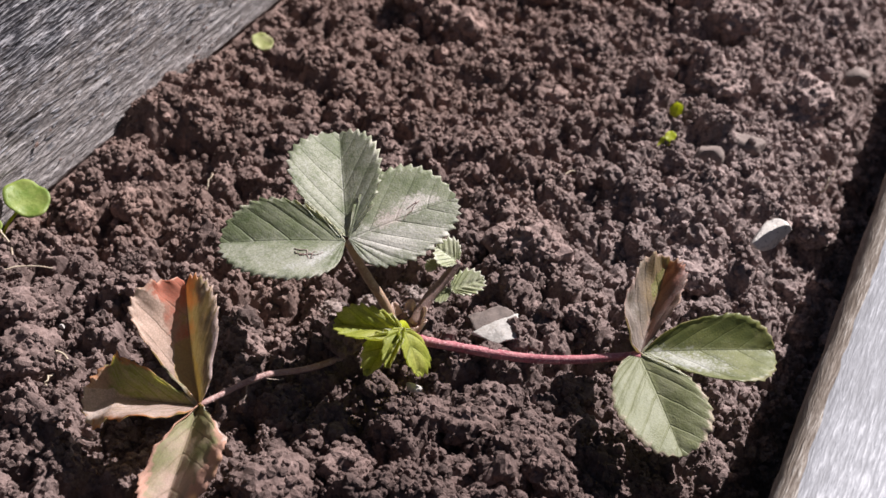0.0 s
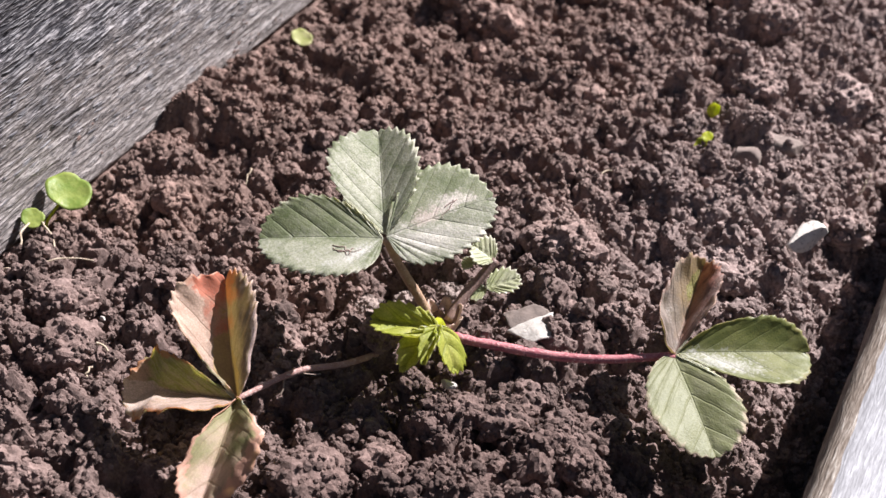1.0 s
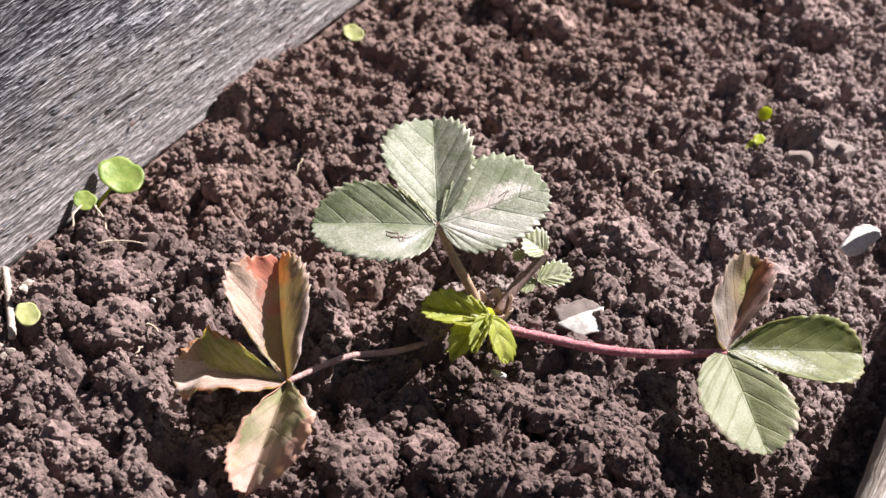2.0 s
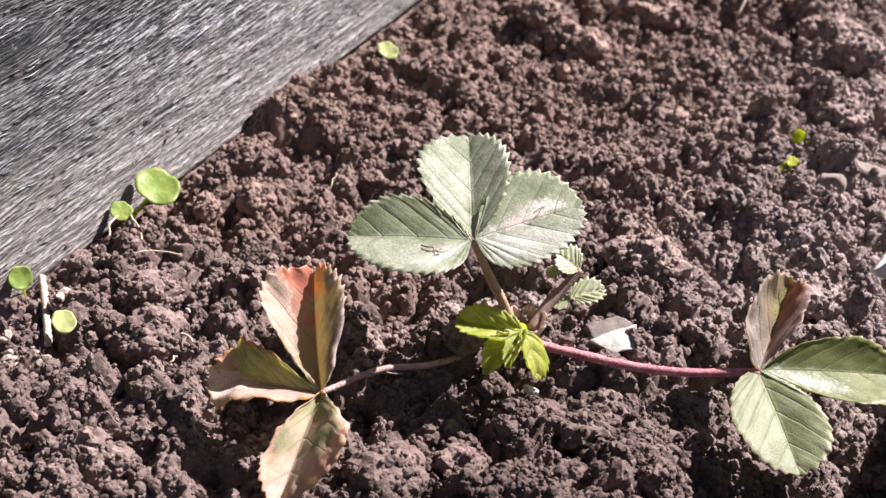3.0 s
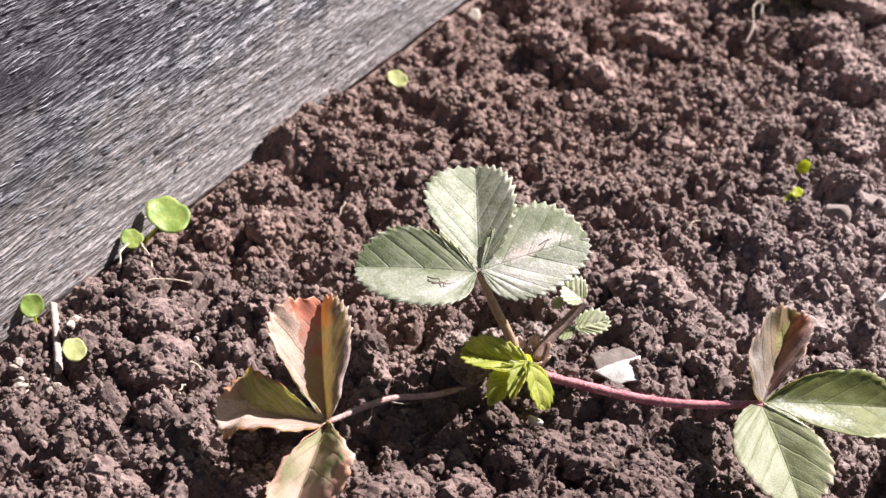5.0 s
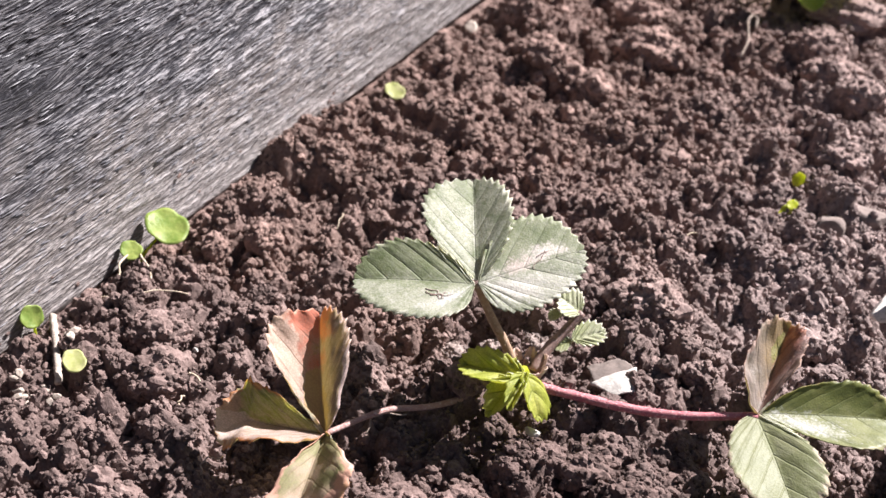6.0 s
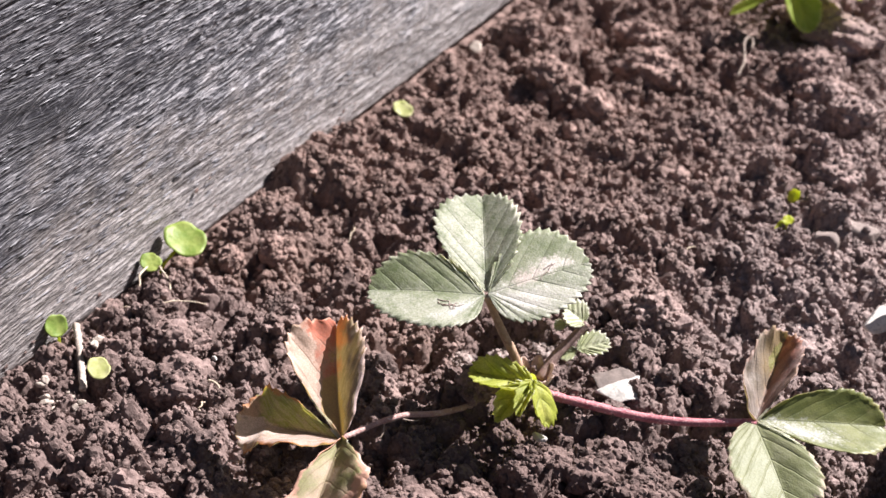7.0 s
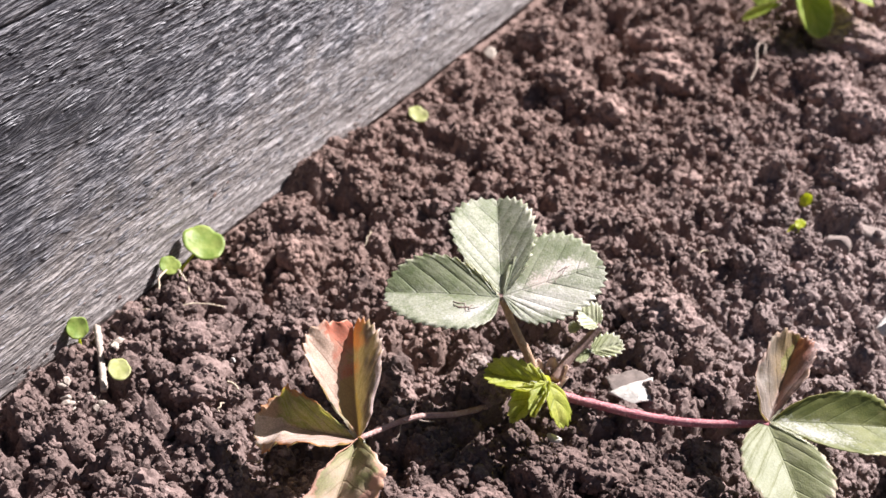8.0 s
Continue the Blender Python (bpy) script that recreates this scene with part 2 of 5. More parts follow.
    if margin:
        e = mth(n, l, "ADD", k, mth(n, l, "ADD", mth(n, l, "MULTIPLY", mth(n, l, "SUBTRACT", n3, 0.5), 0.5), mth(n, l, "MULTIPLY", mth(n, l, "SUBTRACT", n1, 0.5), 0.5)))
        col = mix(n, l, mth(n, l, "MULTIPLY", step(n, l, e, margin_at, margin_at + 0.12), 0.9), col, margin)
    if dust:
        d = step(n, l, mth(n, l, "ADD", mth(n, l, "MULTIPLY", n2, 0.35), mth(n, l, "ADD", mth(n, l, "MULTIPLY", n3, 0.25), mth(n, l, "MULTIPLY", n4, 0.4))), 0.28, 0.68)
        # one half paler than the other: dust, plus light on the fold put in as colour
        amount = mth(n, l, "ADD", dust, mth(n, l, "MULTIPLY", step(n, l, side, -0.25, 0.25), dust_light_side))
        amount = mth(n, l, "MULTIPLY", amount, mth(n, l, "ADD", 0.6, mth(n, l, "MULTIPLY", step(n, l, n1, 0.32, 0.62), 0.75)))
        col = mix(n, l, mth(n, l, "MULTIPLY", d, amount, clamp=True), col, dust_col)
    col = mix(n, l, mth(n, l, "MULTIPLY", mth(n, l, "ADD", vmask, mth(n, l, "MULTIPLY", nmask, 0.35), clamp=True), vein_mix * 0.7), col, vein)
    for su, sv, ru, rv, tone in spots:
        # a healed scar, a patch of caked dust, and the shine painted on the olive leaf
        du = mth(n, l, "DIVIDE", mth(n, l, "SUBTRACT", sep.outputs[0], su), ru)
        dv = mth(n, l, "DIVIDE", mth(n, l, "SUBTRACT", s, sv), rv)
        r2 = mth(n, l, "SQRT", mth(n, l, "ADD", mth(n, l, "MULTIPLY", du, du), mth(n, l, "MULTIPLY", dv, dv)))
        r2 = mth(n, l, "ADD", r2, mth(n, l, "MULTIPLY", mth(n, l, "SUBTRACT", n3, 0.5), 2.2))
        r2 = mth(n, l, "ADD", r2, mth(n, l, "MULTIPLY", mth(n, l, "SUBTRACT", n2, 0.5), 2.6))
        col = mix(n, l, mth(n, l, "MULTIPLY", mth(n, l, "SUBTRACT", 1.0, step(n, l, r2, 0.1, 1.2)), 0.8), col, mix(n, l, step(n, l, n4, 0.36, 0.54), mix(n, l, 0.4, tone, (0.16, 0.11, 0.09)), tone))
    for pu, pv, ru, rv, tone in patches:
        # a patch with a jagged border: dried tissue, also sunlit rims put into the colour
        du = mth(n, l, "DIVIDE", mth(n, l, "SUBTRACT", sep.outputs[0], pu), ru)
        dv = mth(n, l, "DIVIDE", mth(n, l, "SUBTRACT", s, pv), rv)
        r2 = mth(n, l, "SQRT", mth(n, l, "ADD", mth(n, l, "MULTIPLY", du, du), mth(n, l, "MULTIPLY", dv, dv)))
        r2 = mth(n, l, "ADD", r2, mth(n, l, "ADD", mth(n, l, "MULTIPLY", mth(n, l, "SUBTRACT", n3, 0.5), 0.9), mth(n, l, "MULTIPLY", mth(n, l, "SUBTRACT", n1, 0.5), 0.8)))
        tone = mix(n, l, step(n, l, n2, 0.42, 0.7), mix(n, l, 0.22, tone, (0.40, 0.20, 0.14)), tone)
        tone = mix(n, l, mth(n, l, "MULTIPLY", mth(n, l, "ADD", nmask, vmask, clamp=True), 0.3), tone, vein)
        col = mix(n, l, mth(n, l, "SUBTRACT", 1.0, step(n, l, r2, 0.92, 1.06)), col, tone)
    l.new(col, p.inputs["Base Color"])
    p.inputs["Roughness"].default_value = rough
    p.inputs["Specular IOR Level"].default_value = gloss
    ph2 = mth(n, l, "FRACT", mth(n, l, "MULTIPLY_ADD", s, float(teeth) * 3, mth(n, l, "MULTIPLY", n3, 0.8)))
    v2 = step(n, l, mth(n, l, "ABSOLUTE", mth(n, l, "SUBTRACT", ph2, 0.5)), 0.3, 0.5)
    h = mth(n, l, "ADD", mth(n, l, "MULTIPLY", n2, 0.6), mth(n, l, "MULTIPLY", net.outputs["Distance"], 0.7))
    h = mth(n, l, "SUBTRACT", h, mth(n, l, "ADD", mth(n, l, "MULTIPLY", vmask, 1.3), mth(n, l, "ADD", mid, mth(n, l, "MULTIPLY", v2, 0.15))))
    l.new(bump(n, l, h, 0.5, relief), p.inputs["Normal"])
    tr = n.new("ShaderNodeBsdfTranslucent")
    l.new(mix(n, l, 1.0, col, (1.0, 0.95, 0.45), "MULTIPLY"), tr.inputs["Color"])
    ms = n.new("ShaderNodeMixShader")
    ms.inputs[0].default_value = glow
    l.new(p.outputs[0], ms.inputs[1])
    l.new(tr.outputs[0], ms.inputs[2])
    l.new(ms.outputs[0], n["Material Output"].inputs["Surface"])
    return m


def plain_material(name, a, b, scale=300, rough=0.7, relief=0.0005, c=None, glow=0.0):
    m, n, l, p = material(name)
    pos, geo = place_coords(n, l)
    f = noise_tex(n, l, pos, scale, 5, 0.62)
    g = noise_tex(n, l, pos, scale * 5, 4, 0.6)
    col = mix(n, l, step(n, l, f, 0.35, 0.65), a, b)
    if c:
        col = mix(n, l, step(n, l, g, 0.52, 0.68), col, c)
    l.new(col, p.inputs["Base Color"])
    p.inputs["Roughness"].default_value = rough
    l.new(bump(n, l, g, 0.6, relief), p.inputs["Normal"])
    if glow:
        tr = n.new("ShaderNodeBsdfTranslucent")
        l.new(col, tr.inputs["Color"])
        ms = n.new("ShaderNodeMixShader")
        ms.inputs[0].default_value = glow
        l.new(p.outputs[0], ms.inputs[1])
        l.new(tr.outputs[0], ms.inputs[2])
        l.new(ms.outputs[0], n["Material Output"].inputs["Surface"])
    return m


def leaf_back():
    """Pale, downy underside, which lets most of the light on into the blade."""
    m, n, l, p = material("leaf_underside")
    pos, geo = place_coords(n, l)
    f = noise_tex(n, l, pos, 700, 3, 0.6)
    l.new(mix(n, l, f, (0.40, 0.38, 0.26), (0.55, 0.52, 0.40)), p.inputs["Base Color"])
    p.inputs["Roughness"].default_value = 0.8
    tr = n.new("ShaderNodeBsdfTranslucent")
    tr.inputs["Color"].default_value = (0.9, 0.9, 0.8, 1)
    ms = n.new("ShaderNodeMixShader")
    ms.inputs[0].default_value = 0.8
    l.new(p.outputs[0], ms.inputs[1])
    l.new(tr.outputs[0], ms.inputs[2])
    l.new(ms.outputs[0], n["Material Output"].inputs["Surface"])
    return m


LEAF_BACK = leaf_back()
DUSTY = dict(margin=(0.60, 0.58, 0.44), margin_at=0.95, dust=0.51, dust_col=(0.645, 0.605, 0.56), rough=0.58, gloss=0.22, glow=0.3, teeth=9, vein_mix=0.22, relief=0.0003)
DUSTY_TONES = ((0.105, 0.137, 0.045), (0.18, 0.205, 0.09), (0.075, 0.095, 0.04))
LEAF_DUSTY = leaf_material("dusty_leaf", *DUSTY_TONES, **DUSTY)
LEAF_SCARRED = leaf_material("scarred_leaf", *DUSTY_TONES, **{**DUSTY, "dust": 0.28}, dust_light_side=0.4, spots=((0.37, 0.79, 0.13, 0.12, (0.80, 0.72, 0.67)), (0.46, 0.70, 0.12, 0.07, (0.62, 0.51, 0.46)), (0.70, 0.52, 0.26, 0.24, (0.70, 0.66, 0.60))))
LEAF_CAKED = leaf_material("caked_leaf", *DUSTY_TONES, **DUSTY, dust_light_side=-0.32, spots=((0.28, 0.46, 0.18, 0.13, (0.62, 0.60, 0.56)),))
# right half darker olive: its shade is put into the colour
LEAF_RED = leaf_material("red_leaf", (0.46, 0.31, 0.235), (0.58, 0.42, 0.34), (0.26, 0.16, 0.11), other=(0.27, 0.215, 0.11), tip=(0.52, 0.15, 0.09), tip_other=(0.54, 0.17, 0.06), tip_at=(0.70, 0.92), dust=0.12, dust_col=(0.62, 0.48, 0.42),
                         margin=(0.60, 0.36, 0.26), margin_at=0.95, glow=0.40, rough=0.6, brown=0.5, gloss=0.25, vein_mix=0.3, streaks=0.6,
                         # the last patch paints the right rim as sunlit
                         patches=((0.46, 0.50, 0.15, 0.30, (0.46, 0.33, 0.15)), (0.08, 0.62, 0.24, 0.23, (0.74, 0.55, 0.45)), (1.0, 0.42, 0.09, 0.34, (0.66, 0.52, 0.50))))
LEAF_BROWN = leaf_material("bronzed_leaf", (0.56, 0.40, 0.35), (0.72, 0.56, 0.50), (0.24, 0.18, 0.08), other=(0.38, 0.43, 0.08), tip=(0.66, 0.46, 0.36), tip_at=(0.76, 0.92), dust=0.06, dust_col=(0.60, 0.46, 0.40),
                           margin=(0.64, 0.30, 0.15), margin_at=0.88, glow=0.58, rough=0.6, brown=0.4, gloss=0.2, vein_mix=0.3, streaks=0.6, patches=((0.26, 1.0, 0.42, 0.26, (0.86, 0.72, 0.66)),))
# left half darkened, the shade of its fold put into the colour
LEAF_FADED = leaf_material("faded_leaf", (0.16, 0.175, 0.06), (0.27, 0.25, 0.11), (0.20, 0.15, 0.09), other=(0.25, 0.245, 0.115), tip=(0.50, 0.335, 0.28), tip_at=(0.56, 1.0), dust=0.12, dust_col=(0.60, 0.46, 0.40),
                           # the last patch paints sun on the left rim
                           margin=(0.54, 0.29, 0.22), margin_at=0.70, glow=0.34, rough=0.6, brown=0.5, gloss=0.2, vein_mix=0.3, streaks=0.7, patches=((0.5, 0.10, 0.16, 0.16, (0.42, 0.36, 0.30)), (0.02, 0.36, 0.09, 0.18, (0.66, 0.51, 0.45))))
# both pale spots paint a glossy highlight on the near half
LEAF_OLIVE = leaf_material("olive_leaf", (0.095, 0.11, 0.025), (0.165, 0.17, 0.045), (0.08, 0.09, 0.03), margin=(0.24, 0.20, 0.08), margin_at=0.93, dust=0.05, dust_col=(0.42, 0.42, 0.30), rough=0.46, gloss=0.3,
                           dust_light_side=0.3, spots=((0.66, 0.62, 0.2, 0.14, (0.56, 0.55, 0.50)), (0.60, 0.50, 0.18, 0.16, (0.52, 0.52, 0.45))), brown=0.4, relief=0.0002, glow=0.3, vein_mix=0.15)
LEAF_GREEN = leaf_material("pale_green_leaf", (0.18, 0.195, 0.075), (0.26, 0.262, 0.12), (0.25, 0.26, 0.13), other=(0.175, 0.182, 0.085), margin=(0.52, 0.40, 0.30), margin_at=0.87, dust=0.28, dust_col=(0.44, 0.43, 0.34), rough=0.5, gloss=0.26, brown=0.2,
                           teeth=9, relief=0.0003, glow=0.34, vein_mix=0.3)
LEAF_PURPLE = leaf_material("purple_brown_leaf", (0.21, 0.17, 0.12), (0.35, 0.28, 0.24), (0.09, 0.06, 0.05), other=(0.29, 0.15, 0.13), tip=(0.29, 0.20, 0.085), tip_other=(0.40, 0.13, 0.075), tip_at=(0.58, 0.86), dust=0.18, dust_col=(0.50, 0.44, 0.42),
                            margin=(0.42, 0.26, 0.21), margin_at=0.92, glow=0.4, rough=0.5, gloss=0.3, brown=0.4, relief=0.0006, vein_mix=0.3, patches=((0.36, 0.86, 0.12, 0.09, (0.26, 0.27, 0.09)),))
LEAF_YOUNG = leaf_material("young_leaf", (0.42, 0.47, 0.07), (0.60, 0.60, 0.16), (0.24, 0.28, 0.04), margin=(0.62, 0.60, 0.34), margin_at=0.95, dust=0.0, glow=0.6, rough=0.5, teeth=5, brown=0.05, vein_mix=0.75, relief=0.0004)
LEAF_SMALL = leaf_material("small_leaf", (0.32, 0.34, 0.16), (0.46, 0.45, 0.31), (0.16, 0.20, 0.07), margin=(0.58, 0.55, 0.44), margin_at=0.84, dust=0.2, teeth=7, brown=0.05, vein_mix=0.7)
SEEDLING = plain_material("seedling_green", (0.165, 0.25, 0.038), (0.30, 0.355, 0.085), 150, 0.45, 0.0004, (0.24, 0.30, 0.07), glow=0.3)
SPROUT = plain_material("sprout_green", (0.52, 0.58, 0.03), (0.66, 0.68, 0.07), 300, 0.4, 0.0002, glow=0.6)
YELLOW = plain_material("yellow_green", (0.40, 0.42, 0.14), (0.52, 0.50, 0.24), 300, 0.5, 0.0002, glow=0.3)
STALK = plain_material("brown_stalk", (0.27, 0.165, 0.105), (0.36, 0.235, 0.155), 250, 0.6, 0.0004, (0.44, 0.33, 0.25))
STALK_DARK = plain_material("dark_stalk", (0.17, 0.10, 0.085), (0.26, 0.165, 0.14), 250, 0.6, 0.0004, (0.34, 0.25, 0.22))
STALK_DULL = plain_material("dull_stalk", (0.26, 0.135, 0.118), (0.37, 0.22, 0.195), 250, 0.7, 0.0006, (0.44, 0.33, 0.30))
STIPULE = plain_material("papery_stipule", (0.46, 0.30, 0.25), (0.62, 0.47, 0.40), 260, 0.7, 0.0004, (0.34, 0.20, 0.16), glow=0.25)
RUNNER = plain_material("red_runner", (0.32, 0.075, 0.095), (0.44, 0.16, 0.17), 250, 0.6, 0.0006, (0.54, 0.30, 0.29))
DRY = plain_material("dry_straw", (0.36, 0.28, 0.20), (0.52, 0.43, 0.32), 400, 0.8, 0.0003)
DRY_DARK = plain_material("dry_root", (0.20, 0.15, 0.12), (0.32, 0.25, 0.20), 400, 0.85, 0.0003)
BARK = plain_material("pale_twig", (0.30, 0.24, 0.20), (0.44, 0.37, 0.31), 300, 0.85, 0.0005, (0.22, 0.17, 0.14))
PAPER = plain_material("dry_husk", (0.38, 0.345, 0.315), (0.52, 0.48, 0.44), 250, 0.75, 0.0006, (0.36, 0.31, 0.27), glow=0.1)
PAPER_DARK = plain_material("dirty_husk", (0.10, 0.076, 0.066), (0.17, 0.13, 0.112), 250, 0.85, 0.0005)
STONE = plain_material("pale_stone", (0.60, 0.54, 0.49), (0.70, 0.64, 0.58), 180, 0.8, 0.0006, (0.35, 0.31, 0.28))
STONE_BROWN = plain_material("brown_stone", (0.14, 0.102, 0.088), (0.21, 0.16, 0.138), 150, 0.85, 0.0008)


# ---- mesh helpers ----
def mesh_object(name, verts, faces, mat, parent=None, label="", smooth=True, uv=None):
    me = bpy.data.meshes.new(name)
    me.from_pydata([tuple(v) for v in verts], [], faces)
    if uv is not None:
        lay = me.uv_layers.new(name="leaf")
        idx = np.empty(len(me.loops), dtype=np.int32)
        me.loops.foreach_get("vertex_index", idx)
        lay.data.foreach_set("uv", np.asarray(uv, dtype=np.float32)[idx].ravel())
    if smooth:
        me.polygons.foreach_set("use_smooth", [True] * len(me.polygons))
    me.materials.append(mat)
    me.update()
    ob = new(name, me)
    if parent is not None:
        ob.parent = parent
    if label:
        ob["label"] = label
    return ob


def thing(name, at, label, category, group="", kind=""):
    ob = new(name)
    ob.empty_display_size = 0.01
    ob.location = at
    return tagged(ob, label, category, group, kind)


def spline(points, n):
    """Points along a smooth curve through the given ones."""
    P = [Vector(p) for p in points]
    P = [P[0] * 2 - P[1]] + P + [P[-1] * 2 - P[-2]]
    out = []
    segs = len(P) - 3
    for i in range(n + 1):
        u = i / n * segs
        j = min(int(u), segs - 1)
        t = u - j
        a, b, c, d = P[j:j + 4]
        out.append(0.5 * ((2 * b) + (c - a) * t + (2 * a - 5 * b + 4 * c - d) * t * t + (3 * b - a - 3 * c + d) * t ** 3))
    return out


def tube(points, r0, r1, n=24, sides=9, rough=0.06, flat=1.0, seed=0, hairs=0, hair_len=0.0012):
    rng = random.Random(seed)
    c = spline(points, n)
    V, F = [], []
    side = Vector((0.3, 0.2, 1))
    for i, p in enumerate(c):
        d = (c[min(i + 1, n)] - c[max(i - 1, 0)]).normalized()
        u = (side - d * side.dot(d)).normalized()
        w = d.cross(u)
        r = r0 + (r1 - r0) * i / n
        for k in range(sides):
            a = 2 * math.pi * k / sides
            q = r * (1 + rng.uniform(-rough, rough))
            V.append(p + u * math.cos(a) * q * flat + w * math.sin(a) * q)
    for i in range(n):
        for k in range(sides):
            k2 = (k + 1) % sides
            F.append((i * sides + k, i * sides + k2, (i + 1) * sides + k2, (i + 1) * sides + k))
    F.append(tuple(range(sides))[::-1])
    F.append(tuple(n * sides + k for k in range(sides)))
    for _ in range(hairs):
        i = rng.randrange(n)
        k = rng.randrange(sides)
        a = V[i * sides + k]
        out = (a - c[i]).normalized()
        d = (c[i + 1] - c[i]).normalized()
        tip = a + (out + d * rng.uniform(-0.3, 0.6)).normalized() * hair_len * rng.uniform(0.6, 1.3)
        s = d.cross(out) * 0.00005
        b = len(V)
        V += [a - s, a + s, a + d * 0.00008, tip]
        F += [(b, b + 1, b + 3), (b + 1, b + 2, b + 3), (b + 2, b, b + 3)]
    return V, F


def blade(L, W, teeth=16, tooth=0.03, fold=(20, 20), curl=(0, 0), droop=0.0, quilt=0.00035, wave=0.0, seed=0, nk=10, taper=0.32, tip_curl=0.0, first=0.14, ribs=9, crumple=0.0, open_tip=0.0):
    """A toothed leaflet along +y with its upper side to +z; a column of verts for each step along the rim, left half then right half."""
    share = (1.0, 1.0)
    if isinstance(W, tuple):
        share = (2 * W[0] / (W[0] + W[1]), 2 * W[1] / (W[0] + W[1]))
        W = (W[0] + W[1]) / 2
    rng = random.Random(seed)
    per = 6
    n = teeth * per
    V, UV, F = [], [], []
    amps = [rng.uniform(0.75, 1.25) for _ in range(teeth + 2)]
    ph0 = rng.uniform(0, 6)
    for half, sgn in ((0, -1), (1, 1)):
        base = len(V)
        for i in range(n + 1):
            s = i / n
            th = s * math.pi
            yb = (1 - math.cos(th)) / 2
            xb = math.sin(th) * (max(yb, 1e-6) / 0.6) ** (taper[half] if isinstance(taper, tuple) else taper) * share[half]
            ph = s * teeth
            tri = ph - math.floor(ph)
            saw = (tri / 0.70 if tri < 0.70 else (1 - tri) / 0.30) ** 1.35
            amp = tooth * amps[int(ph)] * min(1, max(0, (s - first) / 0.12)) * (0.6 if s > 0.93 else 1)
            nx, ny = math.sin(th) ** 0.6 if s < 0.999 else 0, -math.cos(th) * 0.75 + 0.35
            px = W / 2 * xb + W * amp * (saw - 0.35) * nx
            py = L * yb + W * amp * (saw - 0.35) * ny
            ym = L * 0.93 * yb ** 4.4
            for j in range(nk + 1):
                k = j / nk
                x = px * k
                y = ym + (py - ym) * k ** 1.05
                groove = abs(math.sin(math.pi * (s * ribs - 0.62)))
                z = quilt * (groove ** 0.8 - 0.6) * math.sin(math.pi * min(1, 0.1 + k * 0.85)) * min(1, s * 5)
                z = z - quilt * 1.3 * max(0, 1 - k * 7) if j else 0.0
                f = math.radians((fold[half] + curl[half] * k * k) * (1 - open_tip * min(1, max(0, (y / L - 0.70) / 0.16))))
                xx, zz = x * math.cos(f) - z * math.sin(f), x * math.sin(f) + z * math.cos(f)
                t = y / L
                zz += droop * L * t * t + tip_curl * L * max(0, t - 0.7) ** 2 * 11
                zz += wave * W * math.sin(7 * t + ph0 + 2 * sgn) * k * k * 0.5
                if crumple:
                    q = Vector((x * sgn, y, seed * 0.31))
                    zz += crumple * W * k * (noise.noise(q * 130) + 0.6 * noise.noise(q * 310))
                    xx += crumple * W * 0.5 * k * noise.noise(q * 210 + Vector((3, 7, 1)))
                xx *= sgn
                V.append(Vector((xx, y, zz)))
                UV.append((0.5 + 0.5 * sgn * k, s))
        for i in range(n):
            for j in range(nk):
                a = base + i * (nk + 1) + j
                q = (a, a + 1, a + nk + 2, a + nk + 1)
                F.append(q if sgn > 0 else q[::-1])
    return V, F, UV


def leaflet(name, parent, base, tip, up, W, mat, label="", scratches=(), **kw):
    """A leaflet from base to tip (world) whose upper side faces up, under parent."""
    base, tip = Vector(base), Vector(tip)
    y = tip - base
    L = y.length
    y.normalize()
    z = Vector(up)
    z = (z - y * z.dot(y)).normalized()
    x = y.cross(z)
    V, F, UV = blade(L, W, **kw)
    o = Vector(top_of(parent))
    V = [base + x * v.x + y * v.y + z * v.z - o for v in V]
    ob = mesh_object(name, V, F, mat, parent, label, uv=UV)
    for k0, s0, k1, s1 in scratches:
        pts = []
        nk, n = 10, kw.get("teeth", 16) * 6
        for i in range(6):
            k = k0 + (k1 - k0) * i / 5 + 0.02 * math.sin(i * 2.3 + k0 * 9)
            c = (s0 + (s1 - s0) * i / 5 + 0.008 * math.sin(i * 1.7 + s0 * 20)) * n
            r = abs(k) * nk
            o2 = 0 if k < 0 else (n + 1) * (nk + 1)
            i0, j0 = int(c), int(r)
            a, b = V[o2 + i0 * (nk + 1) + j0].lerp(V[o2 + i0 * (nk + 1) + j0 + 1], r - j0), V[o2 + (i0 + 1) * (nk + 1) + j0].lerp(V[o2 + (i0 + 1) * (nk + 1) + j0 + 1], r - j0)
            pts.append(a.lerp(b, c - i0) + z * 0.00018)
        SV, SF = tube(pts, 0.00013, 0.00007, n=12, sides=5, rough=0.3)
        mesh_object("scratch", SV, SF, STALK_DARK, parent, "thin dark scratch")
    bm = bmesh.new()
    bm.from_mesh(ob.data)
    bmesh.ops.remove_doubles(bm, verts=bm.verts, dist=1e-7)
    bmesh.ops.recalc_face_normals(bm, faces=bm.faces)
    up_sum = sum((f.normal * f.calc_area() for f in bm.faces), Vector())
    if up_sum.dot(z) < 0:
        bmesh.ops.reverse_faces(bm, faces=bm.faces)
    bm.to_mesh(ob.data)
    bm.free()
    sol = ob.modifiers.new("thickness", "SOLIDIFY")
    sol.thickness = 0.0003
    sol.offset = -1
    ob.data.materials.append(LEAF_BACK)
    sol.material_offset = 1
    return ob


def top_of(ob):
    while ob.parent is not None:
        ob = ob.parent
    return ob.location


def stalk(name, parent, points, r0, r1, mat, label="", **kw):
    o = Vector(top_of(parent))
    V, F = tube(points, r0, r1, **kw)
    return mesh_object(name, [v - o for v in V], F, mat, parent, label)


